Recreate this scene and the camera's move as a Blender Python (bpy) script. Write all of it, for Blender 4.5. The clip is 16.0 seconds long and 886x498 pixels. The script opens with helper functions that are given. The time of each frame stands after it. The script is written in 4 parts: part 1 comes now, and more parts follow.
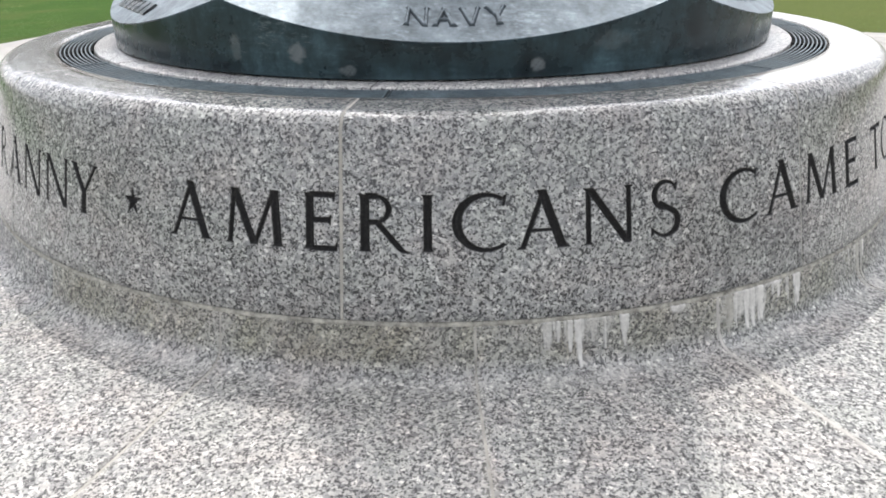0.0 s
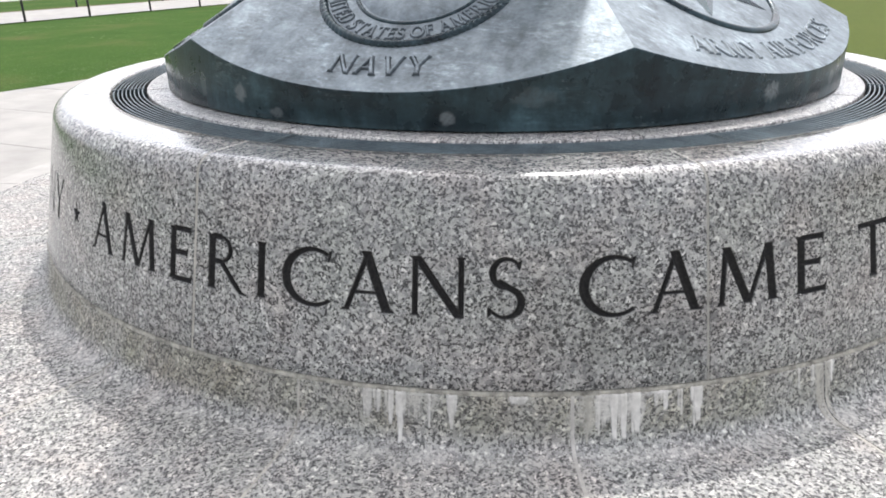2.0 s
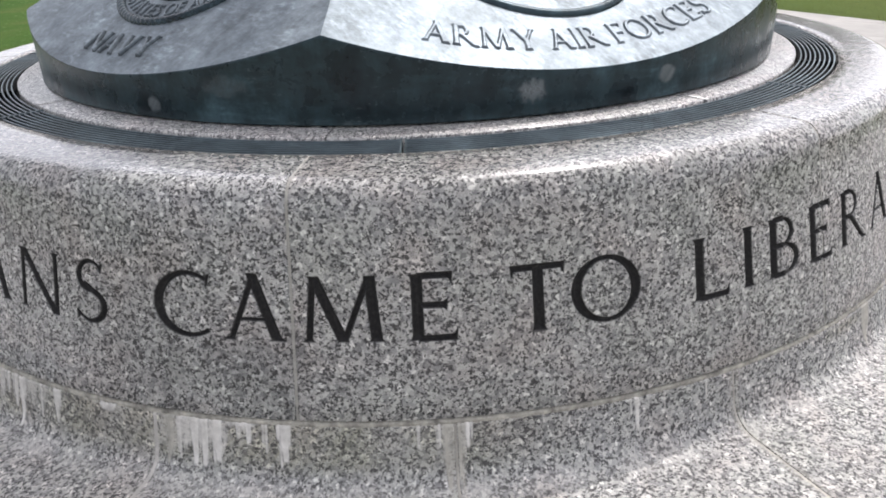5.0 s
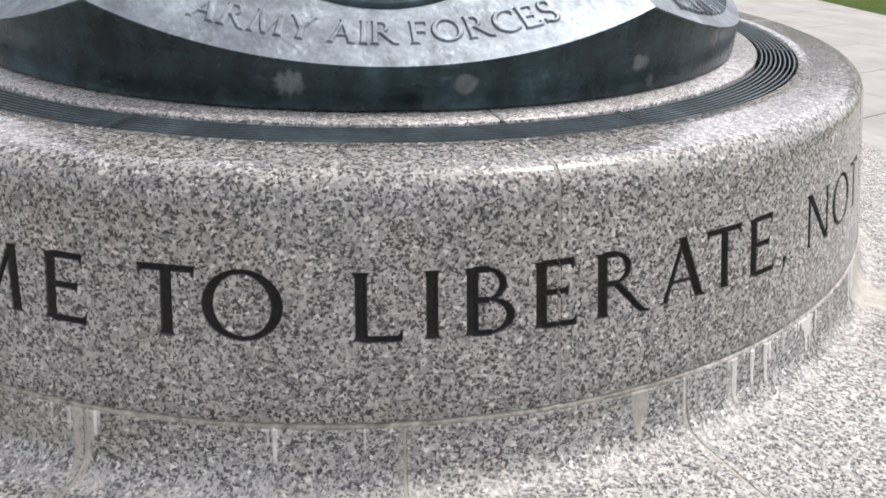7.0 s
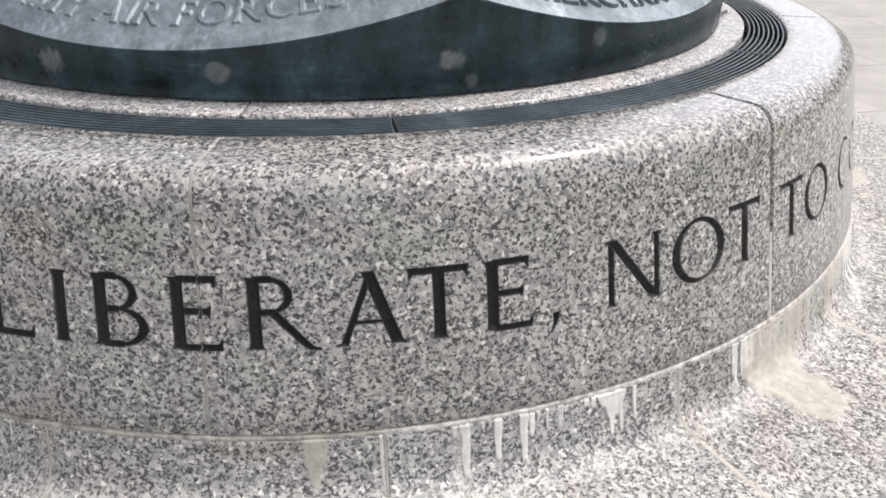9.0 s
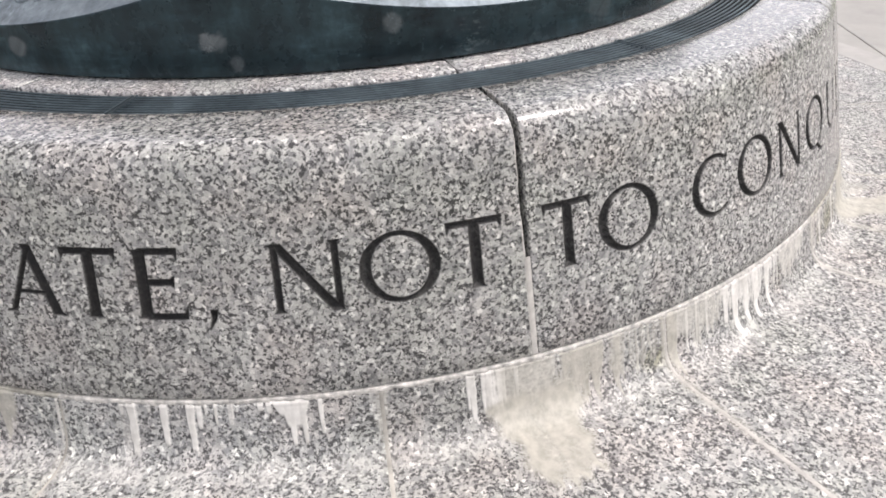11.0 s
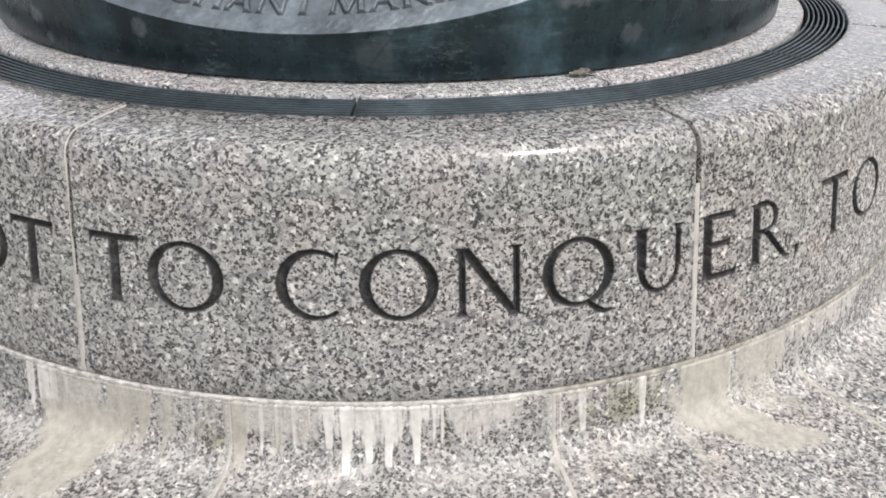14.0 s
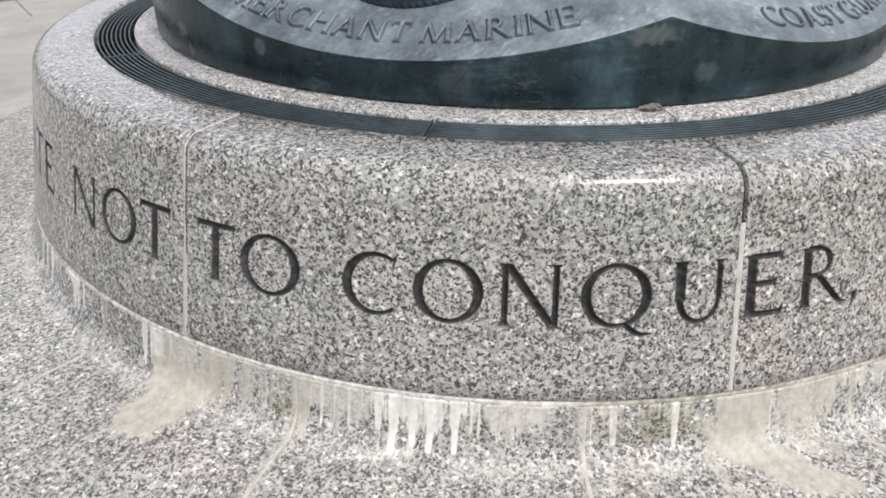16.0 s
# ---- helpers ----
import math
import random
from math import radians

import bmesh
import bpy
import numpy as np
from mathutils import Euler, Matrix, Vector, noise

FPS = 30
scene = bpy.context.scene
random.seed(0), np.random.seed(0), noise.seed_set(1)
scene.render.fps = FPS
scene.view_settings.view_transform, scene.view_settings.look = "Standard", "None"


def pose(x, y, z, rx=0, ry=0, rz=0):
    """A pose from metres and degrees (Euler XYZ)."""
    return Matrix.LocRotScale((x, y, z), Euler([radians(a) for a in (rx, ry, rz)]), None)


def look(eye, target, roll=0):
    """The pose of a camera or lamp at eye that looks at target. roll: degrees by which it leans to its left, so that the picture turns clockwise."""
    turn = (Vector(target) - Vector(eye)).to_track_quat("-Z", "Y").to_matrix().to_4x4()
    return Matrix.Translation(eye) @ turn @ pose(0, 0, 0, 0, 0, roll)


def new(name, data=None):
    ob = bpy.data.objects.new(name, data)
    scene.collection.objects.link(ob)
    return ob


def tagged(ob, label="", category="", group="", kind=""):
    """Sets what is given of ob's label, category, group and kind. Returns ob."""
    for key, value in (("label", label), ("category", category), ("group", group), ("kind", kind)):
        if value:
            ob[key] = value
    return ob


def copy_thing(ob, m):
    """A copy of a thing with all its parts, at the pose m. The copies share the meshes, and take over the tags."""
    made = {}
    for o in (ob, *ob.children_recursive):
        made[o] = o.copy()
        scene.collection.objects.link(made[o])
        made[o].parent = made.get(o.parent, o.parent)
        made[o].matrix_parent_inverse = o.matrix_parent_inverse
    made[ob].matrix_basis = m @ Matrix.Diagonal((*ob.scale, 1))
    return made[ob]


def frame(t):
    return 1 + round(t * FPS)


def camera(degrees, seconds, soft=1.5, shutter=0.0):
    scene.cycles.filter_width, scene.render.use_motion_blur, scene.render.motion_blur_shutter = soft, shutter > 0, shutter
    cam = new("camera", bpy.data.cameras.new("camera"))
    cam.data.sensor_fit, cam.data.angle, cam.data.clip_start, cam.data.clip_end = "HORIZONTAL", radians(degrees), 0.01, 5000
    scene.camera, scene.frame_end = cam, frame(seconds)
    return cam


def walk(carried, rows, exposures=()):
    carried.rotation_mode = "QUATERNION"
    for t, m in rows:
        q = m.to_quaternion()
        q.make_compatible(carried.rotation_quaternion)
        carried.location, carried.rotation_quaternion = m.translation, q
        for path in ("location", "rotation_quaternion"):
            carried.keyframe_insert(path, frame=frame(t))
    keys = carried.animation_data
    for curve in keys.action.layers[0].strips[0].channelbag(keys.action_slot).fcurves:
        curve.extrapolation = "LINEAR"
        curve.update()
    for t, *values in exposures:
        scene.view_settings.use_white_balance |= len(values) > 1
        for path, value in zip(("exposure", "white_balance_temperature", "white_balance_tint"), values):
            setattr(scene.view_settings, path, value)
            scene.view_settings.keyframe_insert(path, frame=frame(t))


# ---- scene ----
import itertools

# seconds, stops, kelvin, tint
EXPOSURES = [(0.0, 1.14, 6500, 11.5), (3.0, 1.16, 6480, 13.5), (5.5, 0.86, 6520, 15), (7.5, 0.84, 6620, 15), (10.0, 0.85, 6650, 15), (12.5, 0.60, 6620, 15.5), (14.5, 0.57, 6600, 13), (16.0, 0.62, 6550, 12.5)]
cam = camera(63.63, 16.0, soft=1.75)
ROWS = [
    (0.0, 0.1654, -2.9482, 0.8759, 66.155, 0.686, 3.071),
    (0.5, 0.3789, -2.9596, 0.8948, 65.784, -0.682, 9.176),
    (1.0, 0.5690, -2.8761, 0.8953, 64.440, 0.539, 13.546),
    (1.5, 0.7498, -2.7551, 0.9201, 65.899, 1.417, 18.621),
    (2.0, 0.9600, -2.6874, 0.9239, 68.016, 0.887, 23.533),
    (2.5, 1.2020, -2.6002, 0.9190, 67.039, 0.280, 25.399),
    (3.0, 1.3480, -2.4420, 0.9279, 66.314, -0.245, 28.411),
    (5.5, 1.9978, -1.7717, 0.9471, 64.991, 0.566, 45.181),
    (6.0, 2.1610, -1.5937, 0.9486, 64.897, -1.274, 49.525),
    (6.5, 2.2969, -1.4093, 0.9454, 64.115, -0.518, 52.934),
    (7.0, 2.3348, -1.1532, 0.9541, 63.139, -1.703, 58.399),
    (7.5, 2.3815, -0.9463, 0.9499, 62.707, 0.059, 62.224),
    (8.0, 2.4922, -0.7171, 0.9444, 62.412, -3.051, 67.859),
    (8.5, 2.5215, -0.4997, 0.9358, 61.501, -0.908, 71.841),
    (9.0, 2.5201, -0.2451, 0.9526, 61.337, -0.447, 76.925),
    (9.5, 2.5567, -0.0096, 0.9470, 61.596, -2.045, 83.304),
    (10.0, 2.5812, 0.2322, 0.9532, 60.432, -1.401, 87.528),
    (12.5, 2.1820, 1.3153, 0.9566, 60.585, 1.852, 115.534),
    (13.0, 2.0749, 1.5326, 0.9763, 60.494, -0.904, 123.085),
    (13.5, 1.9388, 1.7117, 0.9610, 60.083, 0.602, 127.735),
    (14.0, 1.7713, 1.8589, 0.9659, 59.923, -0.357, 133.063),
    (14.5, 1.7109, 1.9669, 0.9851, 59.497, -0.760, 140.024),
    (15.0, 1.6972, 1.9905, 1.0011, 58.041, -0.069, 142.946),
    (15.5, 1.7245, 2.0149, 1.0372, 58.825, 0.165, 143.837),
    (16.0, 1.7441, 2.0260, 1.0389, 60.411, 0.010, 144.493),
]
walk(cam, [(t, pose(x, y, z, rx, ry, rz)) for t, x, y, z, rx, ry, rz in ROWS], EXPOSURES)

# ---- world and sun ----
SUN_AZ, SUN_EL = 97.0, 62.6
world = bpy.data.worlds.new("sky")
scene.world = world
world.use_nodes = True
wn = world.node_tree.nodes
sky = wn.new("ShaderNodeTexSky")
sky.sky_type = "NISHITA"
sky.sun_disc = False
sky.sun_elevation = radians(SUN_EL)
sky.sun_rotation = radians(90.0 - SUN_AZ)
sky.air_density, sky.dust_density, sky.ozone_density = 0.8, 3.0, 1.0
haze = wn.new("ShaderNodeHueSaturation")
haze.inputs["Saturation"].default_value = 0.27
world.node_tree.links.new(sky.outputs["Color"], haze.inputs["Color"])
world.node_tree.links.new(haze.outputs["Color"], wn["Background"].inputs["Color"])
wn["Background"].inputs["Strength"].default_value = 0.15
sun_data = bpy.data.lights.new("sun", "SUN")
sun_data.energy, sun_data.angle, sun_data.color = 0.9, radians(0.7), (1.0, 0.975, 0.94)
sun = new("sun", sun_data)
sa, se = radians(SUN_AZ), radians(SUN_EL)
sun.matrix_world = look((20 * math.cos(sa) * math.cos(se), 20 * math.sin(sa) * math.cos(se), 20 * math.sin(se)), (0, 0, 0))

# ---- dimensions ----
R0, Z0, BATTER = 1.600, 0.270, -0.2327   # face radius at the inscription's base line, and its slope
TOP, BED = 0.544, 0.122                  # top of the seat course and its bed joint
GR_OUT, GR_IN = 1.375, 1.270             # ring grate
BR = 1.195                               # bronze foot
STONE_A, BASE_A, GRATE_A, SEAL_A = 25.4, 15.4, 42.7, -84.9
RING_R = 2.19                            # granite paving ring


def face_r(z):
    return R0 + BATTER * (z - Z0)


# ---- materials ----
def material(name):
    m = bpy.data.materials.new(name)
    m.use_nodes = True
    return m, m.node_tree.nodes, m.node_tree.links, m.node_tree.nodes["Principled BSDF"]


def add(nodes, kind, **values):
    n = nodes.new(kind)
    for k, v in values.items():
        n.inputs[k].default_value = v
    return n


def ramp(nodes, stops):
    n = nodes.new("ShaderNodeValToRGB")
    e = n.color_ramp.elements
    while len(e) < len(stops):
        e.new(0.5)
    for el, (p, c) in zip(e, stops):
        el.position = p
        el.color = (*c, 1.0) if isinstance(c, tuple) else (c, c, c, 1.0)
    return n


def mix(nodes, links, fac, a, b, blend="MIX"):
    n = nodes.new("ShaderNodeMix")
    n.data_type, n.blend_type = "RGBA", blend
    for sock, v in ((n.inputs[0], fac), (n.inputs[6], a), (n.inputs[7], b)):
        if hasattr(v, "is_output"):
            links.new(v, sock)
        elif sock.type == "RGBA" and not isinstance(v, (tuple, list)):
            sock.default_value = (v, v, v, 1)
        elif sock.type == "RGBA":
            sock.default_value = (*v, 1)
        else:
            sock.default_value = v
    return n.outputs[2]


def granite(name, light=0.5, rough=0.55, warm=0.0, cut=False, grain=150.0, lime=False, black=0.05, relief=0.14, polish=0.0):
    """Coarse grey granite: pale feldspar, clear quartz and black mica grains about 7 mm wide."""
    m, n, l, b = material(name)
    tc = n.new("ShaderNodeTexCoord")
    oi = n.new("ShaderNodeObjectInfo")
    shift = n.new("ShaderNodeVectorMath")
    shift.operation = "MULTIPLY_ADD"
    l.new(oi.outputs["Random"], shift.inputs[0])
    shift.inputs[1].default_value = (7.0, 3.0, 5.0)
    l.new(tc.outputs["Object"], shift.inputs[2])
    # grains are bent by a noise so that they are not plain cells
    wob = add(n, "ShaderNodeTexNoise", Scale=170.0, Detail=3.0, Roughness=0.7)
    l.new(shift.outputs[0], wob.inputs["Vector"])
    bend = n.new("ShaderNodeVectorMath")
    bend.operation = "MULTIPLY_ADD"
    l.new(wob.outputs["Color"], bend.inputs[0])
    bend.inputs[1].default_value = (0.010, 0.010, 0.010)
    l.new(shift.outputs[0], bend.inputs[2])
    k = light
    # quartz, several feldspars, a few white crystals
    pale = [(p, (v * k * (0.985 if p < 0.3 else 1.0), v * 0.995 * k, v * k * ((1.0 if p < 0.3 else 0.962) - warm))) for p, v in ((0.0, 0.26), (0.2, 0.42), (0.5, 0.58), (0.8, 0.71), (0.94, 0.78), (0.97, 1.05))]
    coarse_cells = add(n, "ShaderNodeTexVoronoi", Scale=grain)
    l.new(bend.outputs[0], coarse_cells.inputs["Vector"])
    sep = n.new("ShaderNodeSeparateColor")
    l.new(coarse_cells.outputs["Color"], sep.inputs[0])
    tone = ramp(n, pale)
    l.new(sep.outputs[0], tone.inputs[0])
    # black mica in small ragged flecks that gather in clusters
    mica = add(n, "ShaderNodeTexVoronoi", Scale=grain * 1.72)
    l.new(bend.outputs[0], mica.inputs["Vector"])
    msep = n.new("ShaderNodeSeparateColor")
    l.new(mica.outputs["Color"], msep.inputs[0])
    clus = add(n, "ShaderNodeTexNoise", Scale=84.0, Detail=4.0, Roughness=0.65)
    l.new(shift.outputs[0], clus.inputs["Vector"])
    summ = n.new("ShaderNodeMath")
    summ.operation = "MULTIPLY_ADD"
    l.new(clus.outputs["Fac"], summ.inputs[0])
    summ.inputs[1].default_value = 1.7
    l.new(msep.outputs[1], summ.inputs[2])
    mr = ramp(n, [(0.0, 0.97), (0.515, 0.93), (0.565, 0.6), (0.60, 0.0)])
    half_ = n.new("ShaderNodeMath")
    half_.operation = "MULTIPLY"
    l.new(summ.outputs[0], half_.inputs[0])
    half_.inputs[1].default_value = 0.5
    l.new(half_.outputs[0], mr.inputs[0])
    c = mix(n, l, mr.outputs[0], tone.outputs[0], (black * k, black * k, (black + 0.002) * k))
    # fine grain inside the crystals
    fine = add(n, "ShaderNodeTexNoise", Scale=420.0, Detail=3.0)
    l.new(shift.outputs[0], fine.inputs["Vector"])
    fr = ramp(n, [(0.35, 0.72), (0.65, 1.14)])
    l.new(fine.outputs["Fac"], fr.inputs[0])
    c = mix(n, l, 0.6, c, fr.outputs[0], "MULTIPLY")
    # broad weathering
    wx = add(n, "ShaderNodeTexNoise", Scale=2.3, Detail=4.0)
    l.new(shift.outputs[0], wx.inputs["Vector"])
    wr = ramp(n, [(0.3, (0.86, 0.85, 0.83)), (0.7, (1.06, 1.05, 1.04))])
    l.new(wx.outputs["Fac"], wr.inputs[0])
    c = mix(n, l, 1.0, c, wr.outputs[0], "MULTIPLY")
    # faint rosy and olive patches
    pw = add(n, "ShaderNodeTexNoise", Scale=8.0, Detail=3.0)
    l.new(shift.outputs[0], pw.inputs["Vector"])
    pk = ramp(n, [(0.34, (1.03, 0.988, 0.975)), (0.5, (1.0, 1.0, 1.0)), (0.66, (0.985, 1.002, 0.98))])
    l.new(pw.outputs["Fac"], pk.inputs[0])
    c = mix(n, l, 1.0, c, pk.outputs[0], "MULTIPLY")
    # each block has a slight hue of its own
    hue = ramp(n, [(0.0, (1.012, 1.0, 0.975)), (0.5, (1.0, 1.0, 0.985)), (1.0, (0.99, 1.0, 0.995))])
    l.new(oi.outputs["Random"], hue.inputs[0])
    c = mix(n, l, 1.0, c, hue.outputs[0], "MULTIPLY")
    if cut:
        damp = n.new("ShaderNodeAttribute")
        damp.attribute_name = "silt"
        wet = mix(n, l, 1.0, c, (0.52, 0.52, 0.53), "MULTIPLY")
        c = mix(n, l, damp.outputs["Fac"], c, wet)
        at = n.new("ShaderNodeAttribute")
        at.attribute_name = "cut"
        paint = add(n, "ShaderNodeTexNoise", Scale=160.0, Detail=3.0)
        l.new(shift.outputs[0], paint.inputs["Vector"])
        pr = ramp(n, [(0.3, (0.020, 0.020, 0.020)), (0.6, (0.034, 0.033, 0.032)), (0.8, (0.062, 0.059, 0.055))])
        l.new(paint.outputs["Fac"], pr.inputs[0])
        c = mix(n, l, at.outputs["Fac"], c, pr.outputs[0])
    if lime:
        at = n.new("ShaderNodeAttribute")
        at.attribute_name = "moss"
        c = mix(n, l, at.outputs["Fac"], c, mix(n, l, 1.0, c, (0.60, 0.575, 0.36), "MULTIPLY"))
        wash = n.new("ShaderNodeMapping")
        wash.inputs["Scale"].default_value = (42.0, 42.0, 5.0)
        l.new(shift.outputs[0], wash.inputs["Vector"])
        streak = add(n, "ShaderNodeTexNoise", Scale=1.0, Detail=4.0, Roughness=0.6)
        l.new(wash.outputs[0], streak.inputs["Vector"])
        st = ramp(n, [(0.36, (0.86, 0.86, 0.85)), (0.5, (1.0, 1.0, 1.0)), (0.66, (1.07, 1.07, 1.07))])
        l.new(streak.outputs["Fac"], st.inputs[0])
        for key, lo, hi in (("cut", (0.66, 0.64, 0.595), (0.84, 0.82, 0.77)), ("silt", (0.41, 0.393, 0.338), (0.53, 0.508, 0.440))):
            at = n.new("ShaderNodeAttribute")
            at.attribute_name = key
            crust = add(n, "ShaderNodeTexNoise", Scale=70.0, Detail=5.0)
            l.new(shift.outputs[0], crust.inputs["Vector"])
            cr_ = ramp(n, [(0.3, lo), (0.7, hi)])
            l.new(crust.outputs["Fac"], cr_.inputs[0])
            c = mix(n, l, at.outputs["Fac"], c, mix(n, l, 1.0, cr_.outputs[0], st.outputs[0], "MULTIPLY"))
    l.new(c, b.inputs["Base Color"])
    b.inputs["Roughness"].default_value = rough
    b.inputs["Coat Weight"].default_value = polish
    if cut:
        # the level top is polished, the sloping face only honed
        geo = n.new("ShaderNodeNewGeometry")
        up = n.new("ShaderNodeSeparateXYZ")
        l.new(geo.outputs["Normal"], up.inputs[0])
        level = n.new("ShaderNodeMapRange")
        level.inputs["From Min"].default_value, level.inputs["From Max"].default_value = 0.90, 0.995
        level.inputs["To Min"].default_value, level.inputs["To Max"].default_value = 0.1 * polish, polish
        l.new(up.outputs[2], level.inputs["Value"])
        l.new(level.outputs[0], b.inputs["Coat Weight"])
        for key, stone, paint_ in (("Roughness", rough, 0.75), ("Specular IOR Level", 0.5, 0.2)):
            mr_ = n.new("ShaderNodeMapRange")
            mr_.inputs["To Min"].default_value, mr_.inputs["To Max"].default_value = stone, paint_
            l.new(at.outputs["Fac"], mr_.inputs["Value"])
            l.new(mr_.outputs[0], b.inputs[key])
    b.inputs["Coat Roughness"].default_value = 0.17
    bump = add(n, "ShaderNodeBump", Strength=relief, Distance=0.002)
    l.new(fine.outputs["Fac"], bump.inputs["Height"])
    l.new(bump.outputs[0], b.inputs["Normal"])
    return m


GRANITE = granite("granite", 0.71, 0.16, 0.0, cut=True, grain=138.0, black=0.065, relief=0.05, polish=0.8)
# inner ring's granite, made paler to carry the sky's reflection in its colour
GRANITE_SKY_SHEEN = granite("granite_sky_sheen", 0.86, 0.38, -0.02, grain=165.0, black=0.075, relief=0.08, polish=0.35)
GRANITE_BASE = granite("granite_base", 0.80, 0.6, 0.0, grain=138.0, lime=True, black=0.065)


def bronze(name, base, dark, rough, metal=0.55, mask=None, glint=1.7, brush=None, flakes=0.0, relief=0.15):
    m, n, l, b = material(name)
    tc = n.new("ShaderNodeTexCoord")
    a = add(n, "ShaderNodeTexNoise", Scale=6.0, Detail=6.0, Roughness=0.65)
    l.new(tc.outputs["Object"], a.inputs["Vector"])
    r = ramp(n, [(0.3, dark), (0.55, base), (0.78, tuple(min(1, v * glint) for v in base))])
    l.new(a.outputs["Fac"], r.inputs[0])
    f = add(n, "ShaderNodeTexNoise", Scale=90.0, Detail=4.0)
    l.new(tc.outputs["Object"], f.inputs["Vector"])
    fr = ramp(n, [(0.3, 0.8), (0.7, 1.15)])
    l.new(f.outputs["Fac"], fr.inputs[0])
    c = mix(n, l, 0.6, r.outputs[0], fr.outputs[0], "MULTIPLY")
    mp = n.new("ShaderNodeMapping")
    mp.inputs["Scale"].default_value = (14.0, 14.0, 5.0)
    l.new(tc.outputs["Object"], mp.inputs["Vector"])
    st = add(n, "ShaderNodeTexNoise", Scale=1.0, Detail=7.0, Roughness=0.7)
    l.new(mp.outputs[0], st.inputs["Vector"])
    sr = ramp(n, [(0.34, 0.55), (0.5, 1.0), (0.68, 1.5)])
    l.new(st.outputs["Fac"], sr.inputs[0])
    c = mix(n, l, 0.75, c, sr.outputs[0], "MULTIPLY")
    if brush:
        # short rubbed streaks that break up the patina
        bp = n.new("ShaderNodeMapping")
        bp.inputs["Scale"].default_value = brush
        l.new(tc.outputs["Object"], bp.inputs["Vector"])
        bs = add(n, "ShaderNodeTexNoise", Scale=1.6, Detail=5.0, Roughness=0.6)
        l.new(bp.outputs[0], bs.inputs["Vector"])
        patch = add(n, "ShaderNodeTexNoise", Scale=11.0, Detail=3.0)
        l.new(tc.outputs["Object"], patch.inputs["Vector"])
        pp = ramp(n, [(0.42, 0.0), (0.62, 1.0)])
        l.new(patch.outputs["Fac"], pp.inputs[0])
        br_ = ramp(n, [(0.36, 0.78), (0.54, 1.0), (0.68, 1.5)])
        l.new(bs.outputs["Fac"], br_.inputs[0])
        c = mix(n, l, pp.outputs[0], c, mix(n, l, 1.0, c, br_.outputs[0], "MULTIPLY"))
    if flakes:
        # sparse pale scuffs where the patina is scratched through
        fp = n.new("ShaderNodeMapping")
        fp.inputs["Scale"].default_value = (38.0, 38.0, 120.0)
        l.new(tc.outputs["Object"], fp.inputs["Vector"])
        fs = add(n, "ShaderNodeTexNoise", Scale=1.0, Detail=5.0, Roughness=0.75)
        l.new(fp.outputs[0], fs.inputs["Vector"])
        where = add(n, "ShaderNodeTexNoise", Scale=4.5, Detail=2.0)
        l.new(tc.outputs["Object"], where.inputs["Vector"])
        both = n.new("ShaderNodeMath")
        both.operation = "MULTIPLY"
        l.new(fs.outputs["Fac"], both.inputs[0])
        l.new(where.outputs["Fac"], both.inputs[1])
        fk = ramp(n, [(0.325, 0.0), (0.39, flakes)])
        l.new(both.outputs[0], fk.inputs[0])
        c = mix(n, l, fk.outputs[0], c, (0.15, 0.19, 0.20))
    if mask:
        at = n.new("ShaderNodeAttribute")
        at.attribute_name = "cut"
        c = mix(n, l, at.outputs["Fac"], c, mask)
    l.new(c, b.inputs["Base Color"])
    b.inputs["Metallic"].default_value = metal
    rr = ramp(n, [(0.3, rough - 0.06), (0.7, rough + 0.2)])
    l.new(a.outputs["Fac"], rr.inputs[0])
    l.new(rr.outputs[0], b.inputs["Roughness"])
    bump = add(n, "ShaderNodeBump", Strength=relief, Distance=0.004)
    l.new(f.outputs["Fac"], bump.inputs["Height"])
    l.new(bump.outputs[0], b.inputs["Normal"])
    return m


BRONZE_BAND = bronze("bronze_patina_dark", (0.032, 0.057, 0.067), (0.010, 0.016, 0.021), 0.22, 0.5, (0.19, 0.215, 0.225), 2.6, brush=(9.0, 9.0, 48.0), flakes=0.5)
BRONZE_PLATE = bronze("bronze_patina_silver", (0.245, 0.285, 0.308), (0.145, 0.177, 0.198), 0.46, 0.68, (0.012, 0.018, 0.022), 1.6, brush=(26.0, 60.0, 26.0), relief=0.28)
# one grate bronze in two tones: shaded bar sides, lit bar tops
BRONZE_BAR_SHADED = bronze("bronze_bar_shaded", (0.010, 0.015, 0.018), (0.005, 0.008, 0.010), 0.75, 0.1)
BRONZE_BAR_LIT = bronze("bronze_bar_lit", (0.13, 0.165, 0.18), (0.08, 0.105, 0.115), 0.36, 0.75)


def plain(name, base, rough, scale=20.0, vary=0.2, metal=0.0):
    m, n, l, b = material(name)
    tc = n.new("ShaderNodeTexCoord")
    a = add(n, "ShaderNodeTexNoise", Scale=scale, Detail=6.0, Roughness=0.6)
    l.new(tc.outputs["Object"], a.inputs["Vector"])
    r = ramp(n, [(0.3, tuple(v * (1 - vary) for v in base)), (0.7, tuple(min(1.0, v * (1 + vary)) for v in base))])
    l.new(a.outputs["Fac"], r.inputs[0])
    l.new(r.outputs[0], b.inputs["Base Color"])
    b.inputs["Roughness"].default_value = rough
    b.inputs["Metallic"].default_value = metal
    bump = add(n, "ShaderNodeBump", Strength=0.3, Distance=0.004)
    l.new(a.outputs["Fac"], bump.inputs["Height"])
    l.new(bump.outputs[0], b.inputs["Normal"])
    return m


